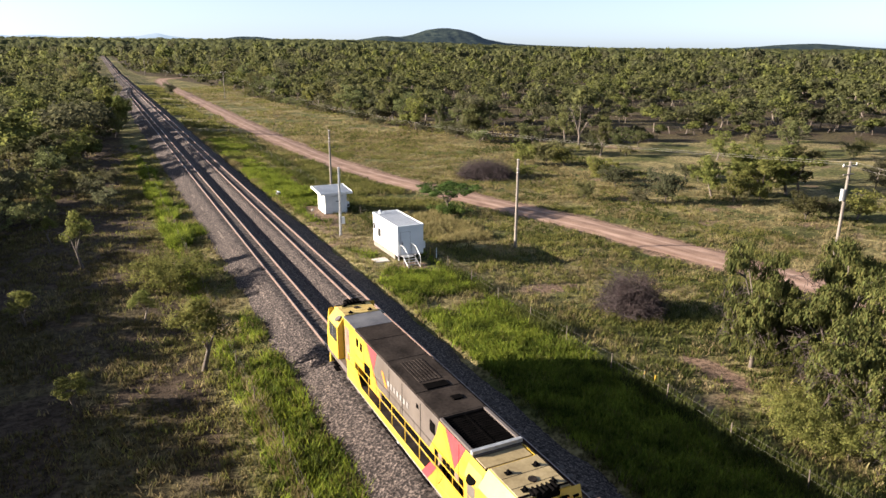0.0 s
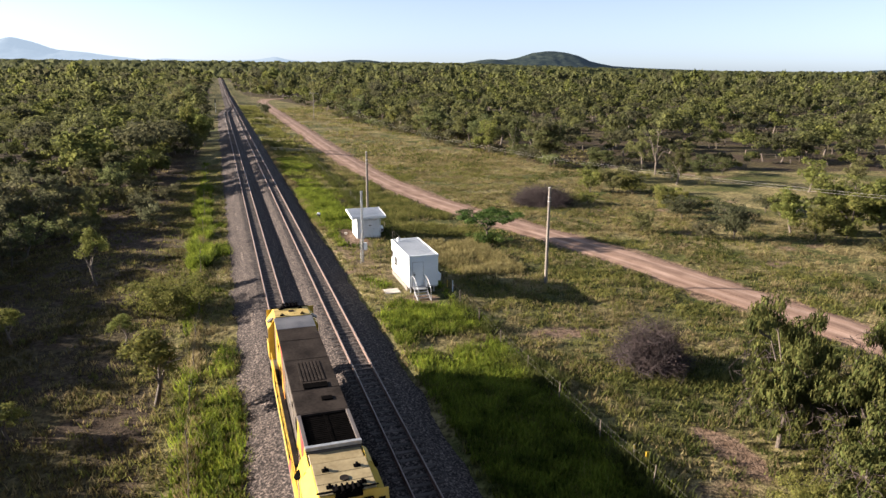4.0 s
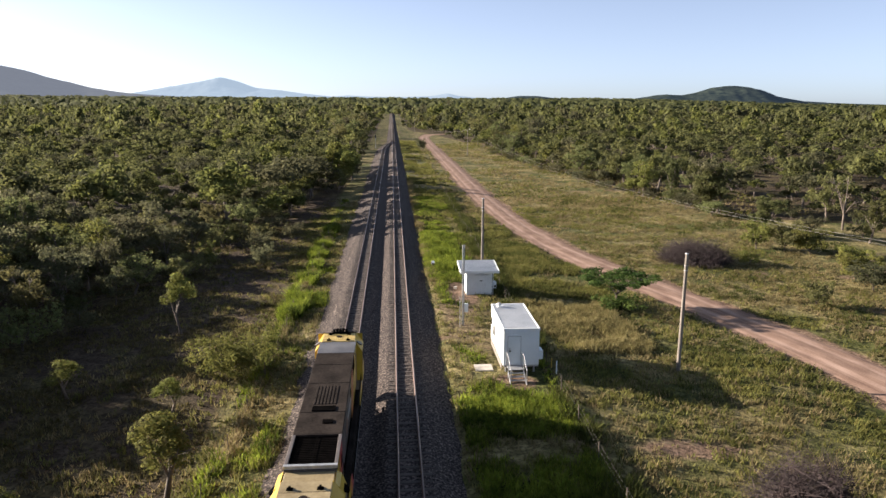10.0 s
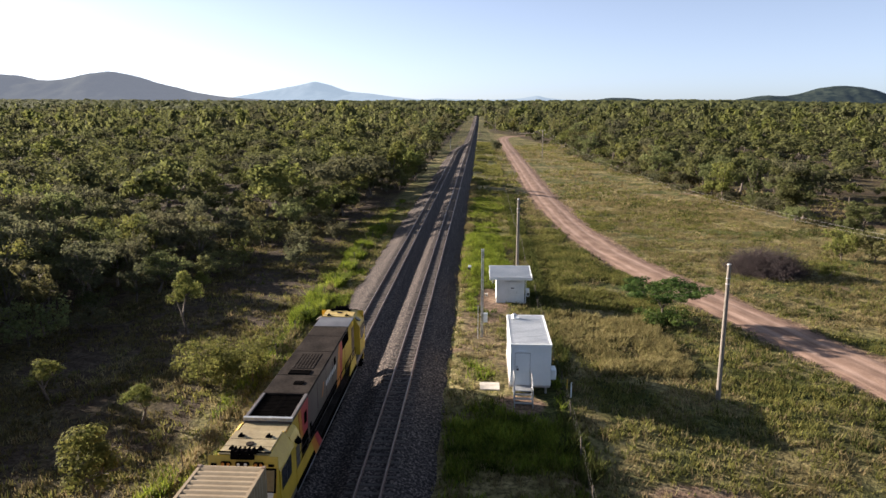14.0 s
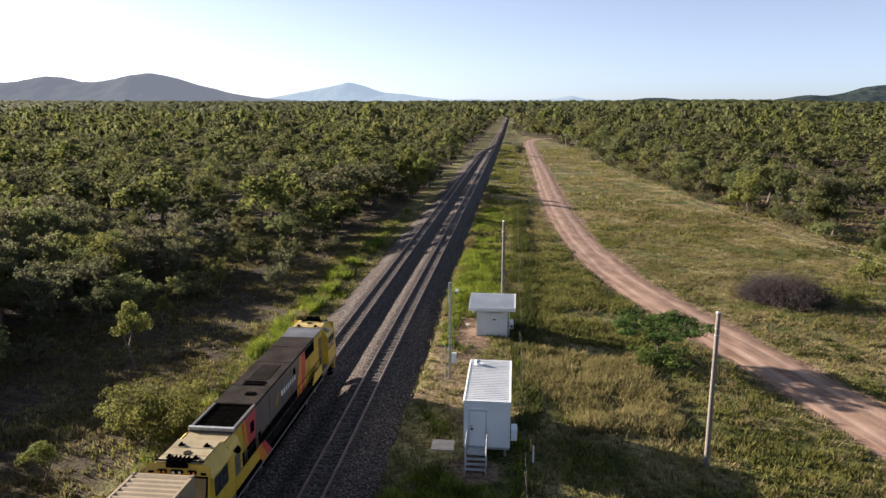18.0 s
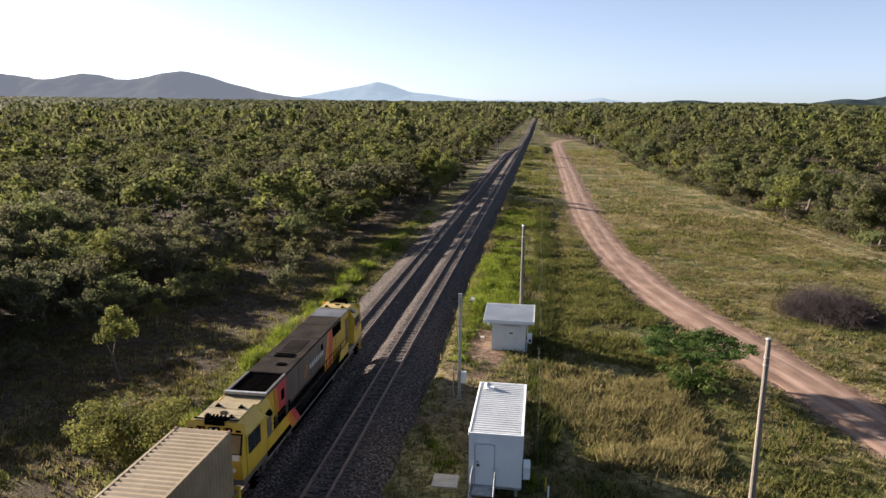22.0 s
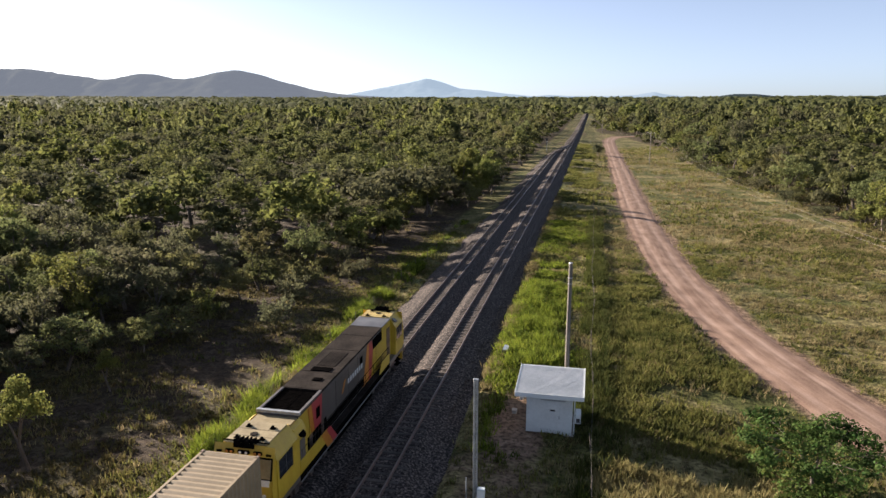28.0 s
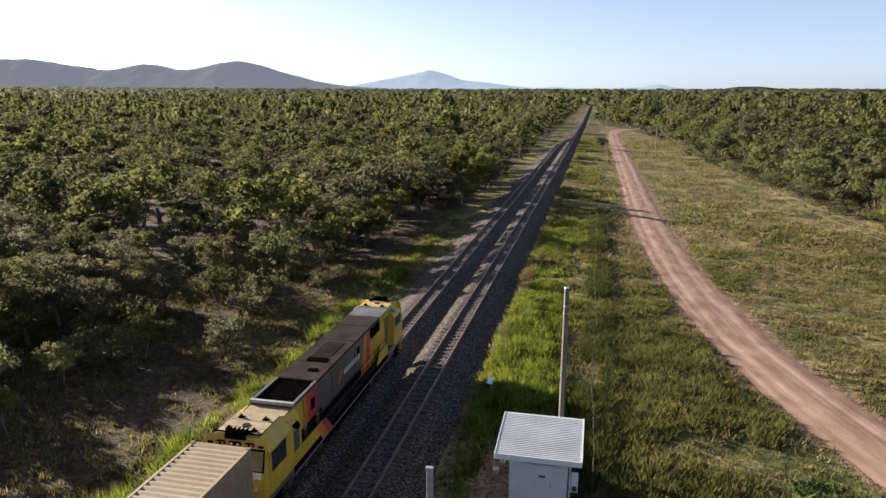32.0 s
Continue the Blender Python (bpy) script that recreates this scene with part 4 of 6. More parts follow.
    for x, y, w, h, seed in ((17.8, -17.3, 2.7, 3.4, 1), (36.3, 36.0, 4.7, 2.3, 2)):
        rnd = np.random.RandomState(seed)
        T = [[] for k in range(14)]
        for i in range(int(min(70 * w * w, 900))):
            d = rnd.normal(size=3)
            d[2] = abs(d[2]) * 0.9 + 0.05
            d /= np.linalg.norm(d)
            tip = d * (w, w, h) * rnd.uniform(0.7, 1.08)
            base = np.array((rnd.normal() * 0.28 * w, rnd.normal() * 0.28 * w, 0.0))
            knee = base * 0.45 + tip * 0.55 + rnd.normal(size=3) * 0.16 * w + (0, 0, 0.12 * h)
            T[i % 14].append(tube(base, knee, 0.032, 0.018, 3))
            T[i % 14].append(tube(knee, tip, 0.018, 0.006, 3))
            for k in range(3):
                T[i % 14].append(tube(knee + (tip - knee) * rnd.rand(), tip + rnd.normal(size=3) * 0.17 * w, 0.013, 0.004, 3))
        dead = thing("dead_bush", "leafless purple-brown dead bush in the grass", "dead bush", (x, y, float(ground_z(x, y)) - 0.05))
        for twigs in T:
            fast("branch", *joined(twigs), "twig", dead)
    T = tree_shape(90, 9.0, 5.5, 5, 0.3, "gum")[0]
    x, y = 68.7, 56.0
    dead = thing("dead_tree", "bare grey dead gum tree at the woodland edge", "dead tree", (x, y, float(ground_z(x, y))))
    fast("trunk", *T, "bark", dead)


def tufts(name, label, material, n, blades, h, seed, chance, area, thick=1.0):
    """Grass tufts of curved blades where chance says so."""
    rnd = np.random.RandomState(seed)
    x, y = rnd.uniform(area[0], area[1], n * 6), rnd.uniform(area[2], area[3], n * 6)
    keep = (rnd.rand(n * 6) < chance(x, y)) & ((x < -7.0) | (x > 2.9)) & (np.abs(x - np.interp(y, ROAD_Y, ROAD_X)) > 2.5)
    keep &= ~((x > 6.3) & (x < 9.6) & (y > -2.9) & (y < 6.2)) & ~((x > 6.1) & (x < 9) & (y > 19.8) & (y < 23)) & ~((x > 4.7) & (x < 6.3) & (y > 0.2) & (y < 1.8))
    x, y = x[keep][:n], y[keep][:n]
    z = ground_z(x, y) - 0.03
    k = len(x)
    a = rnd.rand(k, blades) * 6.283
    size = h * (0.5 + 0.8 * rnd.rand(k, 1)) * rnd.uniform(0.6, 1.1, (k, blades))
    out = size * rnd.uniform(0.15, 0.75, (k, blades))
    wide = (0.028 + 0.03 * rnd.rand(k, blades)) * thick
    bx, by = x[:, None] + rnd.normal(size=(k, blades)) * 0.16, y[:, None] + rnd.normal(size=(k, blades)) * 0.16
    c, s = np.cos(a), np.sin(a)
    z = z[:, None] + 0 * a
    V = np.stack([np.stack([bx - s * wide, by + c * wide, z], 2), np.stack([bx + s * wide, by - c * wide, z], 2), np.stack([bx + c * out * 1.3, by + s * out * 1.3, z + size], 2)], 2).reshape(-1, 3)
    tagged(fast(name, V, np.arange(len(V)).reshape(-1, 3), material), label, "grass", kind="stuff")


def make_grass():
    tufts("lush_grass", "tall bright green grass beside the ballast", "grass_lush", 14000, 9, 0.48, 31, lambda x, y: np.where(lush(x, y) > 0.35, lush(x, y) * (x < 10.5) * (1 - bare(x, y)), 0), (-10.4, 10.5, -44, 90))
    tufts("rank_grass", "rank yellow-green grass clumps beside the loop track", "grass_lush", 900, 18, 0.95, 34, lambda x, y: ramp01(fbm(x + 3, y, 3.0), 0.50, 0.62), (-10.7, -8.9, 12, 58))
    tufts("fence_weeds", "dark green weeds along the wire fence", "weed", 3600, 11, 0.7, 35, lambda x, y: ramp01(fbm(x, y + 5, 4.0), 0.34, 0.55) * np.where((y > -6) & (y < 22), 0.25, 1), (9.2, 11.0, -40, 95))
    tufts("straw_grass", "straw-coloured grass along the old fence", "grass_dry", 1100, 8, 0.5, 36, lambda x, y: ramp01(fbm(x, y + 9, 4.0), 0.25, 0.5), (-9.85, -9.35, -42, 60))
    tufts("tall_dry_grass", "soft tall golden grass behind the portable building", "grass_gold", 2100, 16, 0.52, 40, lambda x, y: ramp01(fbm(x + 4, y + 2, 4.5), 0.46, 0.66), (10.2, 19.5, 4.0, 19))
    tufts("field_grass", "green and yellow grass tufts in the paddock", "grass_mid", 19000, 8, 0.36, 32, lambda x, y: (1 - bare(x, y)) * (0.25 + 0.75 * lush(x, y)) * np.where(x < -13.5, 0.4, 1) * ramp01(fbm(x, y, 3.0), 0.25, 0.6), (-27, 48, -42, 80))
    tufts("dry_grass", "straw-coloured dry grass tufts in the paddock", "grass_dry", 17000, 8, 0.36, 33, lambda x, y: (1 - bare(x, y)) * (1 - lush(x, y)) * np.where(x < -10.2, 0.55, 1) * ramp01(fbm(x + 9, y, 3.0), 0.3, 0.65), (-27, 60, -42, 95))
    tufts("ballast_edge_grass", "straw-coloured grass along the edge of the ballast", "grass_dry", 1500, 9, 0.42, 41, lambda x, y: ramp01(fbm(x, y + 31, 3.0), 0.36, 0.56), (2.75, 3.75, 22, 120))
    tufts("rank_grass", "rank lime-green grass clumps beside the main line", "grass_lush", 420, 20, 0.85, 44, lambda x, y: ramp01(fbm(x + 23, y, 3.0), 0.50, 0.62), (4.2, 7.8, 27, 50))
    tufts("verge_grass", "rank green and straw grass between fence and road", "grass_mid", 3600, 10, 0.48, 45, lambda x, y: (1 - bare(x, y)) * ramp01(fbm(x + 5, y + 17, 5.0), 0.36, 0.58), (10.3, 21, 18, 62))
    tufts("woodland_grass", "olive and straw grass under the woodland edge", "grass_olive", 10000, 7, 0.30, 43, lambda x, y: ramp01(fbm(x + 15, y + 8, 3.5), 0.40, 0.60) * ramp01(-x, 10.0, 12.0), (-33, -10, -42, 80))
    tufts("paddock_weeds", "dark green weed patches in the dry paddock", "weed", 3200, 11, 0.42, 42, lambda x, y: (1 - bare(x, y)) * ramp01(fbm(x + 71, y - 13, 8.0), 0.54, 0.68), (10.5, 62, -40, 100))


def make_far_grass():
    tufts("verge_grass", "green and yellow grass clumps between line and fence", "grass_mid", 4200, 8, 0.5, 39, lambda x, y: ramp01(fbm(x, y, 4.0), 0.36, 0.6), (3.0, 10.5, 62, 300), 2.2)
    tufts("far_field_grass", "green and yellow grass clumps on the far paddock", "grass_mid", 5500, 5, 0.55, 37, lambda x, y: (1 - bare(x, y)) * ramp01(fbm(x, y, 9.0), 0.42, 0.6), (10, 75, 70, 300), 2.6)
    tufts("far_dry_grass", "straw-coloured grass clumps on the far paddock", "grass_dry", 5500, 5, 0.5, 38, lambda x, y: (1 - bare(x, y)) * ramp01(fbm(x + 50, y, 9.0), 0.4, 0.6), (10, 75, 70, 300), 2.6)


# ---- hills ----
def make_hills():
    def hill(name, label, material, ridge, y, seed, deep=260):
        px, pz = [p for p, _ in ridge], [h for _, h in ridge]
        foot = min(pz[0], pz[-1])
        xs, ds = np.linspace(px[0], px[-1], 240), np.linspace(-420, 420, 30)
        line = np.convolve(np.pad(np.interp(xs, px, pz), 4, mode="edge"), np.array([1, 2, 3, 4, 5, 4, 3, 2, 1]) / 25, "valid")
        X, D, F = grid(xs, ds)
        up = np.interp(X, xs, line) - foot
        spur = (fbm(X + seed * 991, D + X * 0.2, 150.0) - 0.5) * ramp01(np.abs(D), 20, 160)
        Z = foot + up * np.exp(-((D / deep) ** 2)) * (1 + 0.75 * spur) + up * 0.07 * (fbm(X + seed * 57, D, 40.0) - 0.5) - 14
        tagged(fast(name, np.stack([X, y + D, Z + 14 * np.exp(-((D / deep) ** 2))], 1), F, material, smooth=True), label, "hill", kind="structure")
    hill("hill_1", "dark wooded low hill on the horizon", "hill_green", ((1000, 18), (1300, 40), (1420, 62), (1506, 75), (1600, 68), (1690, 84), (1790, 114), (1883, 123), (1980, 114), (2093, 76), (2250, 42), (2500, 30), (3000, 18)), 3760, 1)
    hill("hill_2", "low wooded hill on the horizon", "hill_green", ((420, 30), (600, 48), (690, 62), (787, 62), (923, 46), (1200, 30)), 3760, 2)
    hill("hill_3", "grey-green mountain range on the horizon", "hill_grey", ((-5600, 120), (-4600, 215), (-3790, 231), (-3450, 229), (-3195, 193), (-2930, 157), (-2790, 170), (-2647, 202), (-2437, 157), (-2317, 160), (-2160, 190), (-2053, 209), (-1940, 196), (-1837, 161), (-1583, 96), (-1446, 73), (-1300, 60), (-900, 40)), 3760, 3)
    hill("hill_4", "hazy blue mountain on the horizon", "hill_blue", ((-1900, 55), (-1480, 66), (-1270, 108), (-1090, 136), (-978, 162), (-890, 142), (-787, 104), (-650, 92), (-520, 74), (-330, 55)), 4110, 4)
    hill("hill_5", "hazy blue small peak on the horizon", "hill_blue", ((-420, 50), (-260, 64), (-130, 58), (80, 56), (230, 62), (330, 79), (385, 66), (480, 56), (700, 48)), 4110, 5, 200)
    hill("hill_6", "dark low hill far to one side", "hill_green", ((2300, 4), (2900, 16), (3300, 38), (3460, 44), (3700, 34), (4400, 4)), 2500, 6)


M["loco_yellow"] = mat("yellow_paint", (0.36, 0.23, 0.0162), (0.45, 0.31, 0.0288), 1.2, 0.4, 0.02, fine=7)
M["loco_cab_roof"] = mat("dusty_tan_roof", (0.140, 0.106, 0.048), (0.245, 0.198, 0.104), 1.4, 0.65, 0.05, fine=6)
M["loco_roof_yellow"] = mat("dull_yellow_roof", (0.25, 0.175, 0.045), (0.39, 0.295, 0.095), 1.6, 0.6, 0.05, fine=6)
M["loco_grey"] = mat("grey_hood_paint", (0.0669, 0.0561, 0.0491), (0.0988, 0.0842, 0.0739), 0.8, 0.4, 0.02)
M["loco_roof"] = mat("sooty_roof", (0.010, 0.0082, 0.0072), (0.030, 0.0245, 0.021), 0.9, 0.85, 0.1, spec=0.03)
M["loco_roof_light"] = mat("grey_roof_panel", (0.038, 0.036, 0.035), (0.105, 0.102, 0.100), 1.1, 0.40, 0.05)
M["loco_black"] = mat("grille_and_shade_black", (0.002, 0.002, 0.002), (0.005, 0.0045, 0.0045), 3.0, 0.95, 0.0, spec=0.0)
M["loco_red"] = mat("red_paint", (0.293, 0.0287, 0.0351), (0.383, 0.0446, 0.0478), 1.2, 0.4)
M["loco_orange"] = mat("orange_paint", (0.383, 0.128, 0.0127), (0.478, 0.191, 0.0255), 1.2, 0.4)
M["loco_white"] = mat("white_lettering", (0.48, 0.48, 0.464), (0.6, 0.6, 0.576), 2.0, 0.5)
M["loco_letter"] = mat("dull_grey_lettering", (0.112, 0.107, 0.102), (0.184, 0.178, 0.168), 2.0, 0.6)
M["wheel"] = mat("wheel_steel", (0.034, 0.0272, 0.0238), (0.0884, 0.068, 0.0544), 3.0, 0.6, 0.1, 0.3)
M["container"] = mat("cream_container_paint", (0.165, 0.120, 0.066), (0.235, 0.180, 0.106), 0.9, 0.6, 0.03, fine=6)
M["container_rust"] = mat("rusted_steel", (0.0765, 0.0446, 0.0287), (0.178, 0.115, 0.0765), 2.0, 0.8, 0.2)


# ---- buildings and line-side things ----
def make_portable():
    """A raised white portable building with steps at its door."""
    x0, x1, y0, y1, zb, zt = 6.72, 9.16, -0.05, 5.9, -0.12, 2.42
    hut = thing("portable_building", "white insulated-panel portable building raised on stumps", "portable building", (0, 0, 0))
    part("shell", box(x0, x1, y0, y1, zb, zt, 0.015), "white", hut)
    roof = bmesh.new()
    box(x0 - 0.03, x1 + 0.03, y0 - 0.03, y1 + 0.03, zt + 0.003, zt + 0.05, 0, roof)
    r = part("roof", roof, "white_roof", hut, "white ribbed sheet roof")
    for i in range(25):
        y = y0 + 0.16 + i * (y1 - y0 - 0.3) / 24
        part("rib", box(x0 + 0.06, x1 - 0.06, y - 0.035, y + 0.035, zt + 0.05, zt + 0.075), "white_roof", r)
    for a, b, c, d in ((x0 - 0.04, x0 + 0.05, y0 - 0.04, y1 + 0.04), (x1 - 0.05, x1 + 0.04, y0 - 0.04, y1 + 0.04), (x0 + 0.052, x1 - 0.052, y0 - 0.042, y0 + 0.05), (x0 + 0.052, x1 - 0.052, y1 - 0.05, y1 + 0.042)):
        part("edge_flashing", box(a, b, c, d, zt - 0.07, zt + 0.09, 0.01), "white", r)
    for x in (x0 - 0.006, x1 - 0.055):
        part("corner_trim", box(x, x + 0.061, y0 - 0.012, y0 + 0.05, zb, zt - 0.08), "white", hut)
    part("floor_frame", box(x0 + 0.02, x1 - 0.02, y0 + 0.03, y1 - 0.02, zb - 0.13, zb - 0.004), "steel", hut, "grey steel floor frame")
    for x in (x0 + 0.25, x1 - 0.25):
        for y in (y0 + 0.35, (y0 + y1) / 2, y1 - 0.35):
            part("stump", rod((x, y, float(ground_z(x, y)) - 0.1), (x, y, zb - 0.12), 0.07), "steel", hut)
    part("baseboard", box(x0 - 0.02, x0 + 0.03, y0 + 0.6, y1 - 0.2, zb - 0.5, zb - 0.10), "timber", hut, "brown board closing the gap under the wall")
    door = part("door", box(x0 + 0.30, x0 + 1.16, y0 - 0.035, y0 - 0.004, zb + 0.08, zb + 2.05, 0.006), "white", hut, "white flush door")
    part("door_handle", box(x0 + 0.36, x0 + 0.50, y0 - 0.09, y0 - 0.036, zb + 0.98, zb + 1.10, 0.01), "dark", door)
    part("lock_box", box(x0 + 0.34, x0 + 0.46, y0 - 0.075, y0 - 0.036, zb + 1.16, zb + 1.26), "steel", door)
    for a, b, c, d in ((x0 + 0.262, x0 + 0.292, zb + 0.06, zb + 2.08), (x0 + 1.168, x0 + 1.198, zb + 0.06, zb + 2.08), (x0 + 0.294, x0 + 1.166, zb + 2.056, zb + 2.08)):
        part("door_frame", box(a, b, y0 - 0.02, y0 - 0.003, c, d), "steel", hut)
    part("door_hood", box(x0 + 0.36, x0 + 1.02, y0 - 0.07, y0 - 0.004, zb + 2.13, zb + 2.22, 0.01), "white", hut)
    for y, z, w, h in ((y0 + 4.3, 0.95, 0.75, 0.85), (y0 + 5.55, 1.3, 0.5, 0.6)):
        win = part("window", box(x0 - 0.035, x0 - 0.004, y - w / 2, y + w / 2, z - h / 2, z + h / 2, 0.006), "steel", hut)
        part("pane", box(x0 - 0.045, x0 - 0.036, y - w / 2 + 0.05, y + w / 2 - 0.05, z - h / 2 + 0.05, z + h / 2 - 0.05), "glass_dark", win)
    ac = part("air_conditioner", box(x1 + 0.06, x1 + 0.38, y0 + 0.35, y0 + 1.15, 0.15, 0.75, 0.02), "white", hut, "white split air conditioner unit on brackets")
    for i in range(6):
        part("louvre", box(x1 + 0.382, x1 + 0.394, y0 + 0.42, y0 + 1.08, 0.22 + i * 0.085, 0.255 + i * 0.085), "steel", ac)
    for y in (y0 + 0.45, y0 + 1.05):
        part("bracket", box(x1 + 0.004, x1 + 0.36, y - 0.02, y + 0.02, 0.09, 0.145), "steel", ac)
    vent = part("roof_vent", rod((x0 + 0.45, y1 - 0.75, zt + 0.05), (x0 + 0.45, y1 - 0.75, zt + 0.26), 0.12, 0.12, 14), "white", hut)
    part("vent_cap", rod((x0 + 0.45, y1 - 0.75, zt + 0.26), (x0 + 0.45, y1 - 0.75, zt + 0.40), 0.19, 0.10, 14), "steel", vent)
    part("vent_base", box(x0 + 0.28, x0 + 0.78, y1 - 0.95, y1 - 0.55, zt + 0.078, zt + 0.11), "white", vent)
    steps = thing("metal_steps", "galvanised metal steps with tubular handrails at the door", "steps")
    sx0, sx1 = x0 + 0.22, x0 + 1.22
    top, drop, run = zb + 0.04, 0.155, 0.27
    part("landing", box(sx0, sx1, y0 - 0.9, y0 - 0.09, top - 0.05, top), "steel", steps)
    for i in range(4):
        y = y0 - 0.9 - i * run
        part("tread", box(sx0, sx1, y - run + 0.02, y - 0.02, top - 0.04 - (i + 1) * drop, top - (i + 1) * drop), "steel", steps)
    for x in (sx0 - 0.03, sx1 + 0.03):
        part("stringer", prism([(y0 - 0.9, top), (y0 - 0.9, top - 0.2), (y0 - 2.05, top - 0.78), (y0 - 2.05, top - 0.60)], x - 0.02, x + 0.02, "x"), "steel", steps)
        ps = [(x, y0 - 0.15, top), (x, y0 - 0.15, top + 0.95), (x, y0 - 0.95, top + 0.95), (x, y0 - 2.0, top + 0.32), (x, y0 - 2.05, top - 0.62)]
        rail = bmesh.new()
        for p, q in zip(ps, ps[1:]):
            rod(p, q, 0.024, None, 8, rail)
        part("handrail", rail, "steel", steps)
        part("post", rod((x, y0 - 0.92, float(ground_z(x, y0 - 0.92)) - 0.05), (x, y0 - 0.92, top + 0.95), 0.024), "steel", steps)
    slab = thing("concrete_slab", "flat pale concrete cover slab in the gravel", "slab", (5.5, 0.95, float(ground_z(5.5, 0.95))))
    part("cover", box(-0.62, 0.62, -0.58, 0.58, -0.02, 0.11, 0.012), "concrete", slab)


def make_shelter():
    """A small off-white equipment hut with a wide skillion roof."""
    x0, x1, y0, y1, zb = 6.32, 8.82, 20.0, 22.75, -0.82
    hut = thing("equipment_hut", "off-white equipment hut with wide white skillion roof", "hut")
    slope = lambda y: 1.50 + (y - 19.65) / 3.5 * 0.27
    part("shell", prism([(y0, zb), (y1, zb), (y1, slope(y1)), (y0, slope(y0))], x0, x1, "x"), "cream_wall", hut)
    part("floor_slab", box(x0 - 0.12, x1 + 0.12, y0 - 0.12, y1 + 0.12, zb - 0.15, zb + 0.06, 0.01), "concrete", hut)
    roof = part("roof", prism([(19.62, slope(19.62) + 0.004), (23.2, slope(23.2) + 0.004), (23.2, slope(23.2) + 0.20), (19.62, slope(19.62) + 0.20)], 5.72, 9.42, "x"), "white_roof", hut, "white ribbed sheet roof")
    for i in range(24):
        y = 19.76 + i * 0.142
        part("rib", prism([(y - 0.03, slope(y - 0.03) + 0.203), (y + 0.03, slope(y + 0.03) + 0.203), (y + 0.02, slope(y) + 0.225), (y - 0.02, slope(y) + 0.225)], 5.80, 9.34, "x"), "white_roof", roof)
    part("front_fascia", box(5.70, 9.44, 19.585, 19.617, slope(19.6) - 0.02, slope(19.6) + 0.235, 0.006), "white", roof)
    for x in (5.69, 9.423):
        part("side_fascia", prism([(19.62, slope(19.62) - 0.02), (23.2, slope(23.2) - 0.02), (23.2, slope(23.2) + 0.235), (19.62, slope(19.62) + 0.235)], x, x + 0.028, "x"), "white", roof)
    leaf = part("door_leaf", box(7.36, 8.20, y0 - 0.03, y0 - 0.004, zb + 0.10, zb + 2.0, 0.005), "cream_wall", hut)
    part("door_handle", box(8.10, 8.16, y0 - 0.075, y0 - 0.031, zb + 1.0, zb + 1.16), "steel", leaf)
    part("door_sign", box(7.62, 7.90, y0 - 0.036, y0 - 0.031, zb + 1.42, zb + 1.52), "dark", leaf)
    for x in (7.335, 8.225):
        part("door_jamb", box(x - 0.02, x + 0.02, y0 - 0.02, y0 - 0.003, zb + 0.08, zb + 2.0), "cream_wall", hut)
    part("lintel", box(7.10, 8.46, y0 - 0.05, y0 - 0.004, zb + 2.03, zb + 2.09), "steel", hut)
    part("vent_grille", box(7.55, 7.95, y0 - 0.02, y0 - 0.004, zb + 2.18, zb + 2.26), "dark", hut)
    part("doorstep", box(7.30, 8.25, y0 - 0.80, y0 - 0.16, zb - 0.2, zb + 0.02, 0.01), "timber", hut, "low timber doorstep")
    part("conduit", rod((8.95, y0 + 0.25, zb), (8.95, y0 + 0.25, 1.45), 0.035), "cream_wall", hut)
    part("floodlight", box(5.95, 6.12, y0 - 0.05, y0 + 0.12, 1.1, 1.3, 0.02), "steel", hut)
    part("floodlight_arm", box(6.121, 6.319, y0 + 0.02, y0 + 0.06, 1.2, 1.24), "steel", hut)
    ac = part("air_conditioner", box(x1 + 0.18, x1 + 0.48, y0 + 0.4, y0 + 1.15, -0.20, 0.36, 0.02), "white", hut, "white air conditioner unit on a wall bracket")
    part("bracket", box(x1 + 0.004, x1 + 0.50, y0 + 0.45, y0 + 0.49, -0.25, -0.205), "steel", ac)
    part("fan_grille", box(x1 + 0.24, x1 + 0.44, y0 + 0.386, y0 + 0.399, -0.14, 0.10), "dark", ac)
    for i in range(6):
        part("louvre", box(x1 + 0.482, x1 + 0.492, y0 + 0.46, y0 + 1.09, -0.15 + i * 0.08, -0.11 + i * 0.08), "steel", ac)
    pit = thing("junction_box", "small grey concrete junction box on bare soil", "box", (5.45, 22.1, float(ground_z(5.45, 22.1))))
    part("body", box(-0.13, 0.13, -0.16, 0.16, -0.05, 0.20, 0.015), "concrete", pit)
    part("lid", box(-0.15, 0.15, -0.18, 0.18, 0.201, 0.23, 0.01), "concrete", pit)
    cab = thing("trackside_cabinet", "low dark trackside cabinet with a white sloping lid", "cabinet", (3.75, 31.3, float(ground_z(3.75, 31.3))))
    part("body", box(-0.2, 0.2, -0.45, 0.45, 0.10, 0.52, 0.015), "dark", cab, "dark steel cabinet body")
    part("plinth", box(-0.26, 0.26, -0.52, 0.52, -0.1, 0.098), "concrete", cab)
    part("lid", prism([(-0.12, 0.60), (0.20, 0.523), (0.21, 0.56), (-0.11, 0.64)], -0.48, 0.48, "y"), "white", cab, "white sloping lid")
    part("latch", box(-0.225, -0.202, -0.06, 0.06, 0.36, 0.46), "steel", cab)


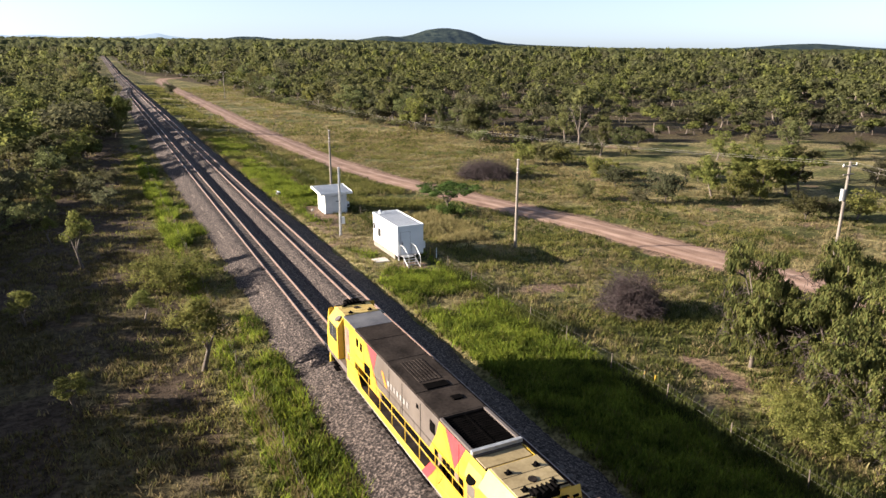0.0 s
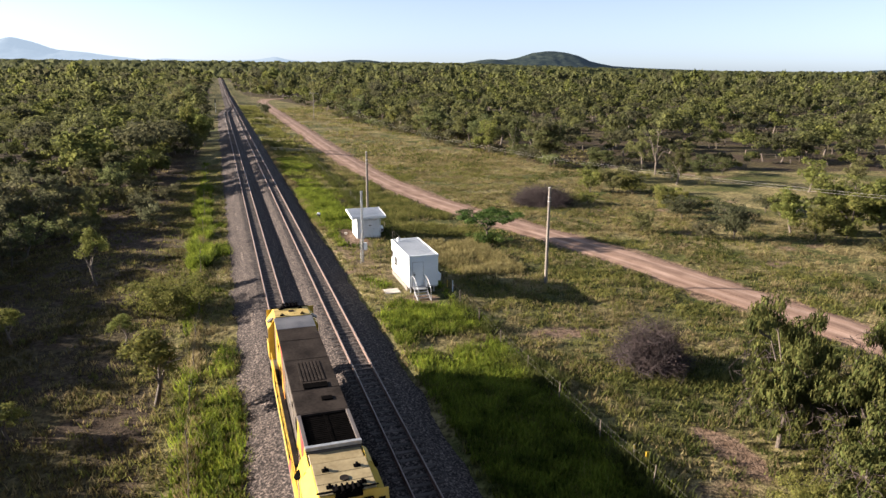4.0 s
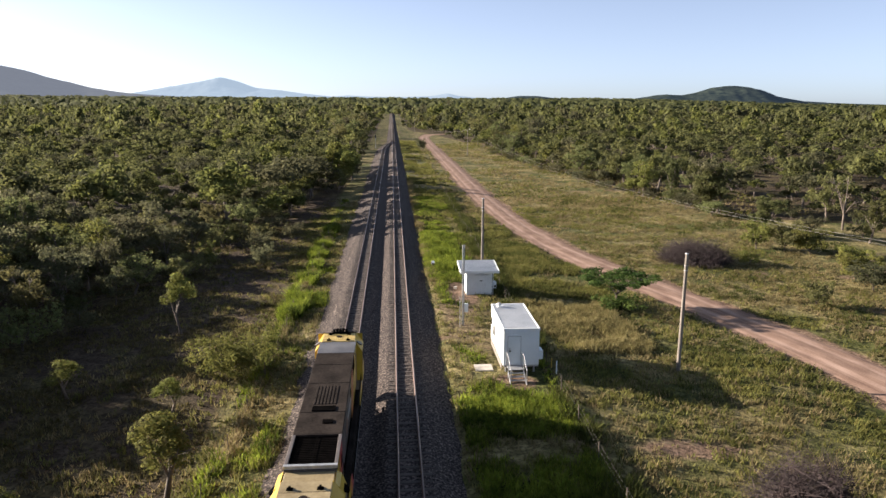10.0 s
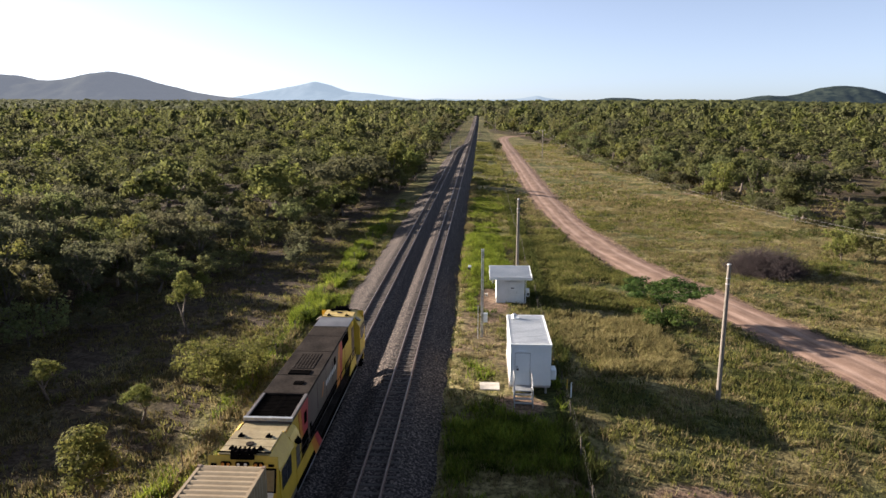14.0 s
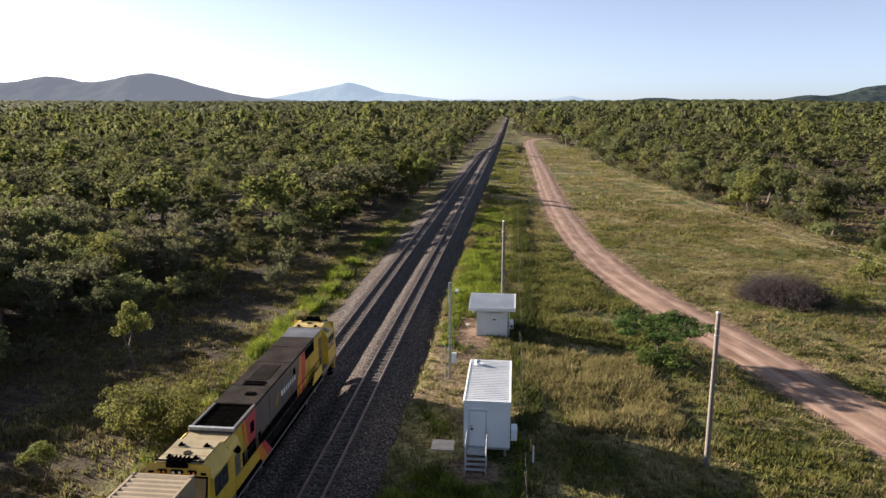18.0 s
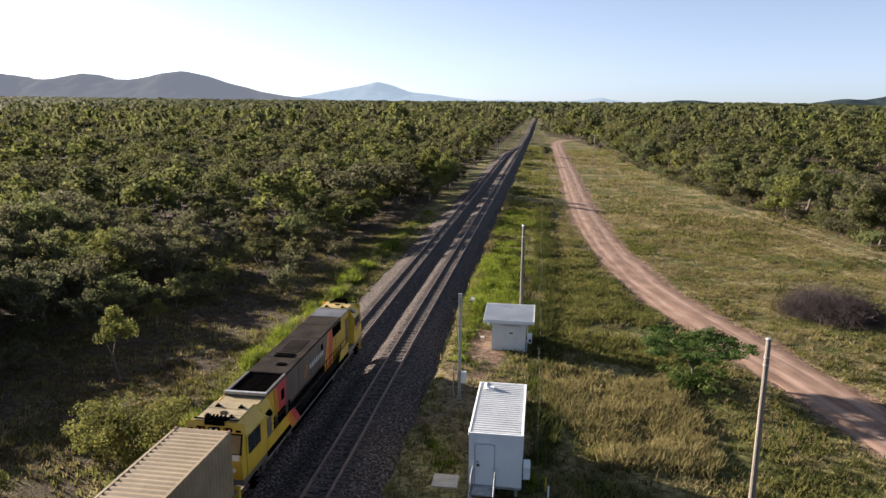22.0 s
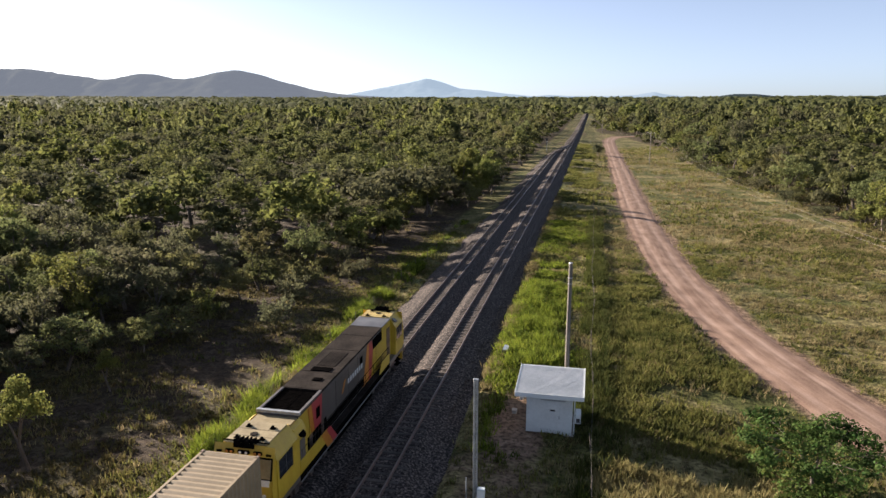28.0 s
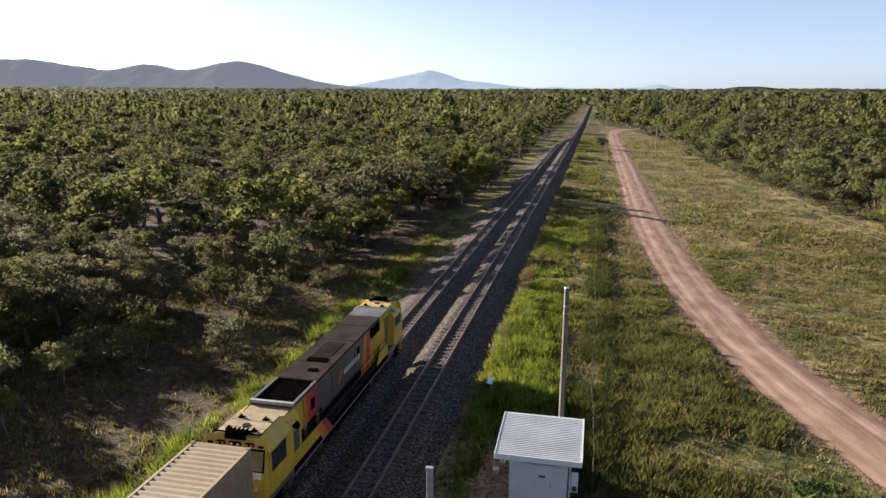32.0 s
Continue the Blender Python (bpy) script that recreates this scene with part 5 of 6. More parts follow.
def swept(points, r, n=4):
    """A thin tube through a row of points."""
    V, F = [], []
    for i, p in enumerate(points):
        a, b = np.array(points[max(0, i - 1)]), np.array(points[min(len(points) - 1, i + 1)])
        d = (b - a) / np.linalg.norm(b - a)
        u = np.cross(d, (0.1, 0.05, 1.0))
        u /= np.linalg.norm(u)
        v = np.cross(d, u)
        V += [np.array(p) + (u * math.cos(k * 2 * math.pi / n) + v * math.sin(k * 2 * math.pi / n)) * r for k in range(n)]
        if i:
            F += [((i - 1) * n + k, (i - 1) * n + (k + 1) % n, i * n + (k + 1) % n, i * n + k) for k in range(n)]
    return np.array(V), np.array(F)


def make_poles():
    g = lambda x, y: float(ground_z(x, y))
    post = thing("signal_post", "pale twin-steel post with a small meter box", "post", (5.02, 10.5, g(5.02, 10.5)))
    z = post.location.z
    for dx in (-0.055, 0.055):
        part("channel", box(dx - 0.04, dx + 0.04, -0.05, 0.05, -0.3, 6.05 - z, 0.008), "steel", post)
    part("cap", box(-0.11, 0.11, -0.07, 0.07, 6.051 - z, 6.14 - z, 0.01), "steel", post)
    for h in (1.6, 3.2, 4.8):
        part("batten", box(-0.1, 0.1, 0.051, 0.07, h, h + 0.08), "steel", post)
    part("meter_box", box(0.10, 0.42, -0.12, 0.12, 1.15, 1.85, 0.015), "white", post, "small white meter box")
    stay = thing("guide_post", "thin grey steel guide post beside the pole", "post", (4.72, 10.0, g(4.72, 10.0)))
    part("pole", rod((0, 0, -0.3), (0, 0, 2.6), 0.03), "steel", stay)
    for x, y, zt, dx, label in ((19.68, 1.3, 7.25, 0.0, "bare weathered timber pole standing in the grass"), (8.35, 24.0, 8.1, 0.0, "bare weathered timber pole behind the equipment hut")):
        p = thing("timber_pole", label, "pole", (x, y, g(x, y)))
        bm = rod((0, 0, -0.5), (dx, 0, zt - p.location.z), 0.15, 0.11, 12)
        part("pole", bm, "timber", p)
        part("cap", rod((dx, 0, zt - p.location.z + 0.001), (dx, 0, zt - p.location.z + 0.05), 0.125, 0.10, 12), "steel", p)
        for h in (0.86, 0.9):
            part("band", rod((dx * h, 0, (zt - p.location.z) * h), (dx * h, 0, (zt - p.location.z) * h + 0.05), 0.135, 0.135, 12), "steel", p)
    line = [(40.5, -17.3), (26.6, 207.0), (14.5, 420.0)]
    tops = []
    for i, (x, y) in enumerate(line):
        p = thing("power_pole", "grey timber power pole with crossarm and insulators", "power pole", (x, y, g(x, y)))
        part("pole", rod((0, 0, -0.5), (0, 0, 9.9), 0.16, 0.11, 12), "timber", p)
        arm = part("crossarm", box(-0.95, 0.95, -0.05, 0.05, 9.45, 9.57, 0.01), "timber", p)
        for dx in (-0.85, 0.85):
            part("insulator", rod((dx, 0, 9.571), (dx, 0, 9.75), 0.05, 0.035, 10), "white", arm)
        if i == 0:
            t = part("transformer", rod((-0.34, 0, 6.6), (-0.34, 0, 7.5), 0.2, 0.2, 14), "steel", p, "grey drum transformer")
            part("lid", rod((-0.34, 0, 7.501), (-0.34, 0, 7.56), 0.22, 0.2, 14), "steel", t)
            part("lower_crossarm", box(-0.7, 0.7, -0.05, 0.05, 8.75, 8.85, 0.01), "timber", p)
        tops.append((x, y, p.location.z + 9.72))
    tops.insert(0, (49.5, -160, 8.3))
    for (xa, ya, za), (xb, yb, zb) in zip(tops, tops[1:]):
        for dx in (-0.85, 0.85):
            wire = thing("power_line", "thin slack power line between timber poles", "power line")
            fast("wire", *swept([(xa + (xb - xa) * t + dx, ya + (yb - ya) * t, za + (zb - za) * t - 4 * 4.5 * t * (1 - t)) for t in np.linspace(0, 1, 21)], 0.008), "power_wire", wire)
    mast = thing("signal_mast", "slim dark railway signal mast beside the loop", "signal", (-7.6, 246.0, g(-7.6, 246.0)))
    part("mast", rod((0, 0, -0.3), (0, 0, 5.2), 0.09), "steel", mast)
    part("head", box(-0.3, 0.3, -0.1, 0.1, 4.3, 5.6, 0.03), "dark", mast)
    marker = thing("marker_post", "thin grey marker post with a yellow reflector at the fence", "marker post", (10.35, -27.0, g(10.35, -27.0)))
    part("post", rod((0, 0, -0.2), (0, 0, 0.95), 0.03, 0.03, 8), "timber", marker)
    part("reflector", box(-0.05, 0.05, -0.045, -0.031, 0.72, 0.92, 0.005), "loco_yellow", marker, "yellow reflector")
    for x, y, h, key in ((10.3, 0.9, 0.7, "loco_yellow"), (10.4, -0.2, 0.95, "white")):
        bollard = thing("guide_post", "short guide post beside the portable building", "post", (x, y, g(x, y)))
        part("pole", rod((0, 0, -0.2), (0, 0, h), 0.045, 0.04, 8), key, bollard)
    marker = thing("marker_post", "short yellow marker post at the fence", "marker post", (10.75, -27.5, g(10.75, -27.5)))
    part("post", box(-0.09, 0.09, -0.03, 0.03, -0.1, 0.75, 0.01), "loco_yellow", marker)


def make_fence(name, label, x, ys, wobble):
    fence = thing(name, label, "fence")
    rnd = random.Random(name)
    first, tops = None, []
    for y in ys:
        px = x + rnd.uniform(-wobble, wobble)
        z = float(ground_z(px, y))
        if first is None:
            first = part("post", rod((0, 0, -0.3), (0, 0, 1.15), 0.035, 0.03, 7), "bark", fence)
            ob = first
        else:
            ob = new("post", first.data)
            ob.parent = fence
        ob.matrix_basis = pose(px, y, z, rnd.uniform(-4, 4), rnd.uniform(-4, 4), 0)
        tops.append((px, y, z))
    for h in (0.35, 0.7, 1.05):
        fast("wire", *swept([(px, py, pz + h) for px, py, pz in tops], 0.0045, 3), "wire", fence)


# ---- the train ----
def wheelset(parent, y, r, w=1.067):
    axle = part("wheelset", rod((-w / 2 - 0.06, 0, 0), (w / 2 + 0.06, 0, 0), 0.08, 0.08, 10), "wheel", parent)
    for s in (-1, 1):
        wheel = part("wheel", rod((s * (w / 2 + 0.005), 0, 0), (s * (w / 2 + 0.125), 0, 0), r, r, 24), "wheel", axle)
        part("flange", rod((s * (w / 2 - 0.03), 0, 0), (s * (w / 2 + 0.004), 0, 0), r + 0.025, r + 0.025, 24), "wheel", wheel)
        part("hub", rod((s * (w / 2 + 0.126), 0, 0), (s * (w / 2 + 0.17), 0, 0), 0.14, 0.12, 12), "wheel", wheel)
    axle.matrix_basis = pose(0, y, r)
    return axle


def make_loco():
    """A yellow two-cab diesel locomotive; its origin is on the rails under the roof's front edge."""
    loco = thing("locomotive", "yellow and grey double-cab diesel locomotive with sooty roof", "locomotive", (TRACK_A, 0, 0))
    turning = []
    part("underframe", box(-1.36, 1.36, -19.25, 0.42, 1.02, 1.30, 0.03), "loco_grey", loco)
    for s in (-1, 1):
        part("walkway", box(min(s * 1.02, s * 1.38), max(s * 1.02, s * 1.38), -16.7, -3.1, 1.301, 1.36), "loco_roof", loco)
        X = lambda a, b: (min(s * a, s * b), max(s * a, s * b))
        part("side_sill", box(*X(1.361, 1.40), -16.7, -3.1, 1.0, 1.32, 0.01), "loco_yellow" if s < 0 else "loco_black", loco)
        part("sill_edge", box(*X(1.361, 1.41), -16.7, -3.1, 0.93, 0.998), "loco_letter", loco, "pale sill edge")
        part("side_screen", prism([(-16.7, 1.322), (-12.9, 1.322), (-13.5, 1.95), (-16.7, 1.95)], *X(1.362, 1.39), "x"), "loco_yellow", loco, "yellow walkway screen")
        part("screen_stripe", prism([(-13.6, 1.0), (-12.9, 1.0), (-13.7, 1.95), (-14.3, 1.95)], *X(1.403, 1.408), "x"), "loco_orange", loco)
        part("screen_stripe", prism([(-12.88, 1.0), (-12.3, 1.0), (-13.2, 1.95), (-13.68, 1.95)], *X(1.403, 1.408), "x"), "loco_red", loco)
        part("side_screen", prism([(-5.2, 1.322), (-3.1, 1.322), (-3.1, 1.95), (-4.7, 1.95)], *X(1.362, 1.39), "x"), "loco_yellow", loco, "yellow walkway screen")
    tank = part("fuel_tank", prism([(-1.25, 0.95), (-1.25, 0.45), (-0.95, 0.22), (0.95, 0.22), (1.25, 0.45), (1.25, 0.95)], -12.58, -6.22, "y"), "loco_black", loco)
    part("tank_cap", rod((-1.27, -9.5, 0.7), (-1.25, -9.5, 0.7), 0.1, 0.1, 10), "steel", tank)
    # hood between the cabs
    part("hood_front", box(-1.02, 1.02, -3.45, -1.62, 1.30, 3.66, 0.02), "loco_yellow", loco)
    part("hood", box(-1.02, 1.02, -15.85, -3.452, 1.30, 3.62, 0.02), "loco_grey", loco)
    part("roof_front", box(-1.04, 1.04, -3.46, -1.63, 3.661, 3.74, 0.02), "loco_roof_light", loco, "light grey roof panel")
    for a, b in ((-5.2, -3.47), (-7.7, -5.22), (-11.0, -7.72), (-13.1, -11.02)):
        part("roof_panel", box(-1.04, 1.04, a, b, 3.621, 3.74, 0.02), "loco_roof", loco, "soot-stained roof panel")
    for i in range(7):
        x = -0.48 + i * 0.16
        part("roof_louvre", box(x - 0.05, x + 0.05, -10.2, -8.1, 3.741, 3.765, 0.006), "loco_roof", loco)
    for a, b, c, d in ((-0.5, 0.55, -10.95, -10.45), (0.1, 0.55, -12.2, -11.85)):
        part("exhaust", box(a, b, c, d, 3.741, 3.79, 0.01), "loco_black", loco)
    rad = part("radiator_frame", box(-1.04, 1.04, -15.85, -13.12, 3.621, 3.645, 0.004), "loco_black", loco, "black radiator well")
    for x in (-1.04, 0.90):
        part("frame_edge", box(x, x + 0.14, -15.67, -13.2, 3.646, 3.75, 0.01), "loco_grey", rad)
    part("frame_front", box(-1.04, 1.04, -13.19, -13.12, 3.646, 3.74), "loco_roof", rad)
    part("frame_end", box(-1.04, 1.04, -15.84, -15.68, 3.646, 3.79), "steel", rad)
    for i in range(17):
        part("slat", box(-0.895, 0.895, -15.60 + i * 0.145, -15.57 + i * 0.145, 3.68, 3.70), "loco_black", rad)
    part("slat_bar", box(-0.02, 0.02, -15.66, -13.2, 3.69, 3.699), "loco_black", rad)
    part("hood_rear", box(-1.02, 1.02, -16.80, -15.86, 1.30, 3.50, 0.02), "loco_yellow", loco)
    part("rear_roof_panel", box(-0.96, 0.96, -16.62, -15.90, 3.501, 3.58, 0.02), "loco_cab_roof", loco)
    # black strip on the gap's floor, its shade put in as colour
    part("roof_gap", box(-1.0, 1.0, -16.82, -16.64, 3.501, 3.53), "loco_black", loco)
    # slanted colour bands on the hood sides
    for s in (-1, 1):
        x0, x1 = (1.021, 1.030) if s > 0 else (-1.030, -1.021)
        if s > 0:
            bands = [("loco_yellow", [(-3.46, 1.38), (-3.46, 2.92), (-5.22, 2.92), (-5.70, 1.38)]),
                     ("loco_red", [(-5.24, 2.92), (-5.42, 3.58), (-5.95, 3.58), (-6.12, 1.38), (-5.72, 1.38)]),
                     ("loco_orange", [(-5.97, 3.58), (-6.25, 3.58), (-7.2, 1.38), (-6.14, 1.38)]),
                     ("loco_red", [(-13.15, 3.58), (-14.45, 3.58), (-14.15, 1.95), (-13.45, 1.95)]),
                     ("loco_orange", [(-14.47, 3.58), (-14.95, 3.58), (-14.50, 1.95), (-14.17, 1.95)]),
                     ("loco_yellow", [(-14.97, 3.58), (-15.84, 3.58), (-15.84, 1.38), (-14.40, 1.38), (-14.52, 1.95)])]
            part("vent_panel", prism([(-3.48, 2.94), (-3.48, 3.57), (-5.36, 3.57), (-5.22, 2.94)], x0, x1, "x"), "loco_black", loco, "black louvred vent panel")
        else:
            bands = [("loco_yellow", [(-3.46, 1.38), (-3.46, 3.58), (-4.75, 3.58), (-5.75, 2.5), (-6.2, 1.38)]),
                     ("loco_orange", [(-4.77, 3.58), (-5.15, 3.58), (-5.95, 2.5), (-7.0, 1.38), (-6.22, 1.38), (-5.77, 2.5)]),
                     ("loco_red", [(-5.17, 3.58), (-6.45, 3.58), (-5.97, 2.52)]),
                     ("loco_yellow", [(-11.9, 1.38), (-12.9, 2.9), (-13.15, 3.58), (-13.35, 3.58), (-14.1, 2.4), (-13.6, 1.38)]),
                     ("loco_orange", [(-13.37, 3.58), (-13.7, 3.58), (-14.45, 2.3), (-14.12, 2.38)]),
                     ("loco_red", [(-13.72, 3.58), (-15.3, 3.58), (-14.47, 2.3)]),
                     ("loco_yellow", [(-15.32, 3.58), (-14.49, 2.28), (-14.13, 2.36), (-13.62, 1.38), (-15.84, 1.38), (-15.84, 3.58)])]
        for k, (c, pts) in enumerate(bands):
            part("colour_band", prism(pts, x0, x1, "x"), c, loco)
        panes = ((-3.75, 0.16, 2.85, 3.30), (-4.3, 0.16, 2.80, 3.25), (-5.15, 0.38, 1.45, 2.45), (-11.1, 0.10, 3.1, 3.3), (-12.55, 0.24, 2.75, 3.25)) if s < 0 else ((-7.4, 0.2, 2.9, 3.3), (-13.75, 0.22, 2.60, 3.15))
        for y, w, z0, z1 in panes:
            part("side_grille", box(min(s * 1.031, s * 1.045), max(s * 1.031, s * 1.045), y - w, y + w, z0, z1, 0.004), "loco_black", loco)
        for k in range(9):
            y = -12.75 - k * 0.35
            part("side_louvre", box(min(s * 1.031, s * 1.048), max(s * 1.031, s * 1.048), y - 0.32, y - 0.02, 1.5, 2.2, 0.004), "container_rust" if k % 4 == 1 else "loco_black", loco)
        for y in (-4.7, -8.0, -9.5, -11.4, -14.8):
            part("hood_door_seam", box(min(s * 1.031, s * 1.036), max(s * 1.031, s * 1.036), y - 0.012, y + 0.012, 1.4, 3.5), "loco_black", loco)
        # flat black strip paints the shade low on the hood wall; no opening there
        part("hood_shadow_gap", box(min(s * 1.031, s * 1.034), max(s * 1.031, s * 1.034), -13.0, -7.0, 1.42, 1.9), "loco_black", loco)
        for i in range(7):
            y = -9.6 + i * 0.36 if s > 0 else -8.0 - i * 0.36
            part("lettering", box(min(s * 1.031, s * 1.037), max(s * 1.031, s * 1.037), y, y + 0.20, 2.58, 2.86), "loco_white" if s > 0 else "loco_letter", loco)
        logo = -10.25 if s > 0 else -7.4
        part("emblem", prism([(logo - 0.35, 2.4), (logo - 0.1, 2.4), (logo + 0.35, 3.0), (logo + 0.1, 3.0)], min(s * 1.031, s * 1.037), max(s * 1.031, s * 1.037), "x"), "loco_orange", loco)
        # handrail
        rail = bmesh.new()
        rod((s * 1.37, -16.6, 2.38), (s * 1.37, -3.2, 2.38), 0.02, None, 6, rail)
        rod((s * 1.37, -16.6, 1.98), (s * 1.37, -3.2, 1.98), 0.016, None, 6, rail)
        part("handrail", rail, "loco_yellow" if s < 0 else "loco_roof", loco)
        for i in range(10):
            y = -3.3 - i * 1.46
            part("handrail_post", rod((s * 1.37, y, 1.36), (s * 1.37, y, 2.40), 0.02, None, 6), "loco_yellow" if s < 0 else "loco_roof", loco)
    # cabs
    for end in (1, -1):
        Y = (lambda y: y) if end > 0 else (lambda y: -18.85 - y)
        B = lambda a, b: (min(Y(a), Y(b)), max(Y(a), Y(b)))
        prof = [(-1.38, 1.301), (1.38, 1.301), (1.38, 3.12), (0.98, 3.72), (-0.98, 3.72), (-1.38, 3.12)]
        cab = part("cab", prism(prof, *(B(-1.60, 0.0) if end > 0 else B(-2.0, 0.0))), "loco_yellow", loco, "yellow driver's cab")
        if end > 0:
            for s in (-1, 1):
                part("cab_door", box(min(s * 1.022, s * 1.036), max(s * 1.022, s * 1.036), -2.5, -1.8, 1.4, 3.3, 0.004), "container_rust", cab, "brown-grey recessed cab door")
                part("cab_rear_light", rod((s * 1.20, -1.30, 3.50), (s * 1.24, -1.30, 3.56), 0.2, 0.2, 16), "loco_grey", cab)
        else:
            for s in (-1, 1):
                part("cab_shoulder", prism([(s * 1.025, 1.302), (s * 1.375, 1.302), (s * 1.375, 3.0), (s * 1.2, 3.45), (s * 1.025, 3.58)], *B(-3.0, -2.004)), "loco_yellow", cab)
                part("air_intake", rod((s * 1.30, Y(-2.5), 3.12), (s * 1.33, Y(-2.5), 3.16), 0.26, 0.26, 16), "loco_black", cab)
                part("cab_doorway", box(min(s * 1.376, s * 1.386), max(s * 1.376, s * 1.386), *B(-2.75, -2.2), 1.4, 2.9), "loco_grey", cab)
        part("cab_roof", box(-0.95, 0.95, *B(-1.60 if end > 0 else -1.94, -0.02), 3.721, 3.765, 0.01), "loco_cab_roof" if end < 0 else "loco_roof_yellow", cab, "dusty cab roof panel")
        for y in (-0.62, -1.22):
            part("roof_seam", box(-0.94, 0.94, *B(y - 0.012, y + 0.012), 3.7655, 3.769), "loco_roof", cab)
        nose = [(0.002, 1.301), (0.40, 1.301), (0.44, 2.1), (0.36, 2.45), (0.14, 3.34), (0.002, 3.70)]
        part("nose", prism([(Y(u), w) for u, w in nose], -1.33, 1.33, "x"), "loco_yellow", cab)
        part("windscreen_frame", prism([(Y(0.385), 2.43), (Y(0.158), 3.31), (Y(0.13), 3.31), (Y(0.32), 2.43)], -1.29, 1.29, "x"), "loco_black", cab)
        for s in (-1, 1):
            a, b = (0.38, 2.50), (0.18, 3.24)
            part("windscreen", prism([(Y(a[0] + 0.012), a[1]), (Y(b[0] + 0.012), b[1]), (Y(b[0] - 0.03), b[1]), (Y(a[0] - 0.03), a[1])], min(s * 0.08, s * 1.22), max(s * 0.08, s * 1.22), "x"), "glass_dark" if end > 0 else "loco_cab_roof", cab)
            part("windscreen_panel", prism([(Y(a[0] + 0.075), a[1] - 0.30), (Y(a[0] + 0.045), a[1] - 0.06), (Y(a[0] - 0.02), a[1] - 0.06), (Y(a[0] - 0.02), a[1] - 0.30)], min(s * 0.1, s * 1.2), max(s * 0.1, s * 1.2), "x"), "loco_white", cab)
            side = part("side_window", box(min(s * 1.381, s * 1.392), max(s * 1.381, s * 1.392), *B(-1.45, -0.15), 2.22, 3.06, 0.004), "glass_dark", cab)
            part("window_bar", box(min(s * 1.393, s * 1.40), max(s * 1.393, s * 1.40), *B(-0.82, -0.78), 2.22, 3.06), "dark", side)
            part("marker_box", box(min(s * 0.92, s * 1.18), max(s * 0.92, s * 1.18), *B(0.12, 0.19), 3.20, 3.30, 0.02), "loco_black", cab)
            part("marker_light", rod((s * 0.95, Y(0.43), 1.75), (s * 0.95, Y(0.47), 1.75), 0.09, 0.09, 12), "loco_white", cab)
            part("cab_corner_light", box(min(s * 0.98, s * 1.2), max(s * 0.98, s * 1.2), *B(0.08, 0.16), 3.36, 3.44), "loco_black", cab)
            part("grab_rail", rod((s * 1.2, Y(0.46), 1.4), (s * 1.2, Y(0.42), 2.35), 0.018, None, 6), "loco_yellow", cab)
            for y in (-0.40, -1.42):
                hook = bmesh.new()
                box(s * 0.55 - 0.12, s * 0.55 + 0.12, *B(y - 0.09, y + 0.09), 3.766, 3.80, 0, hook)
                box(s * 0.55 - 0.04, s * 0.55 + 0.04, *B(y - 0.06, y + 0.06), 3.80, 3.89, 0, hook)
                part("lifting_lug", hook, "loco_black", cab)
        part("roof_fan", rod((0, Y(-0.8), 3.766), (0, Y(-0.8), 3.80), 0.16, 0.16, 14), "loco_roof", cab)
        part("roof_bar", box(-1.03, 1.03, *B(-0.16, -0.10), 3.766, 3.80), "loco_black", cab)
        for i in range(5):
            x = -0.36 + i * 0.18
            horn = rod((x, Y(-0.30), 3.90), (x, Y(0.10 + 0.08 * (i % 2)), 3.88), 0.035, 0.095, 10)
            part("horn", horn, "loco_black", cab, "black air horn")
        part("horn_bracket", box(-0.50, 0.50, *B(-0.30, -0.02), 3.766, 3.84), "loco_black", cab)
        part("horn_guard", box(-0.46, 0.46, *B(0.06, 0.13), 3.60, 3.80, 0.02), "loco_black", cab)
        for x, w in ((-0.62, 0.20), (0.0, 0.27), (0.62, 0.20)):
            lamp = part("headlight_box", box(x - w, x + w, *B(0.08, 0.20), 3.36, 3.54, 0.05), "loco_black", cab, "oval black twin headlight housing")
            for dx in (-0.5 * w, 0.5 * w):
                part("lens", rod((x + dx, Y(0.201), 3.45), (x + dx, Y(0.215), 3.45), 0.062, 0.055, 12), "loco_orange" if x else "loco_white", lamp)
        pilot = part("pilot", prism([(Y(0.42), 1.0), (Y(0.42), 0.25), (Y(0.62), 0.2), (Y(0.60), 1.02)], -1.2, 1.2, "x"), "loco_yellow", loco, "yellow pilot plate")
        part("coupler", box(-0.14, 0.14, *B(0.45, 1.0), 0.62, 0.98, 0.03), "wheel", loco)
        for x in (-0.5, 0.5):
            hose = bmesh.new()
            ps = [(x, Y(0.62), 0.95), (x, Y(0.72), 0.7), (x, Y(0.78), 0.42), (x * 0.8, Y(0.9), 0.4)]
            for p, q in zip(ps, ps[1:]):
                rod(p, q, 0.03, None, 6, hose)
            part("brake_hose", hose, "loco_black", loco)
        for s in (-1, 1):
            for k in range(3):
                part("step", box(min(s * 1.10, s * 1.36), max(s * 1.10, s * 1.36), *B(-1.1, -0.5), 0.35 + k * 0.26, 0.40 + k * 0.26), "loco_black", loco)
    for c in (-3.9, -14.9):
        bogie = part("bogie", prism([(c - 2.3, 0.75), (c - 2.1, 0.45), (c + 2.1, 0.45), (c + 2.3, 0.75), (c + 1.9, 0.95), (c - 1.9, 0.95)], -0.95, 0.95, "x"), "wheel", loco, "dark steel bogie frame")
        for s in (-1, 1):
            for k in (-1.7, 0, 1.7):
                part("axle_box", box(min(s * 0.951, s * 1.12), max(s * 0.951, s * 1.12), c + k - 0.2, c + k + 0.2, 0.3, 0.72, 0.03), "wheel", bogie)
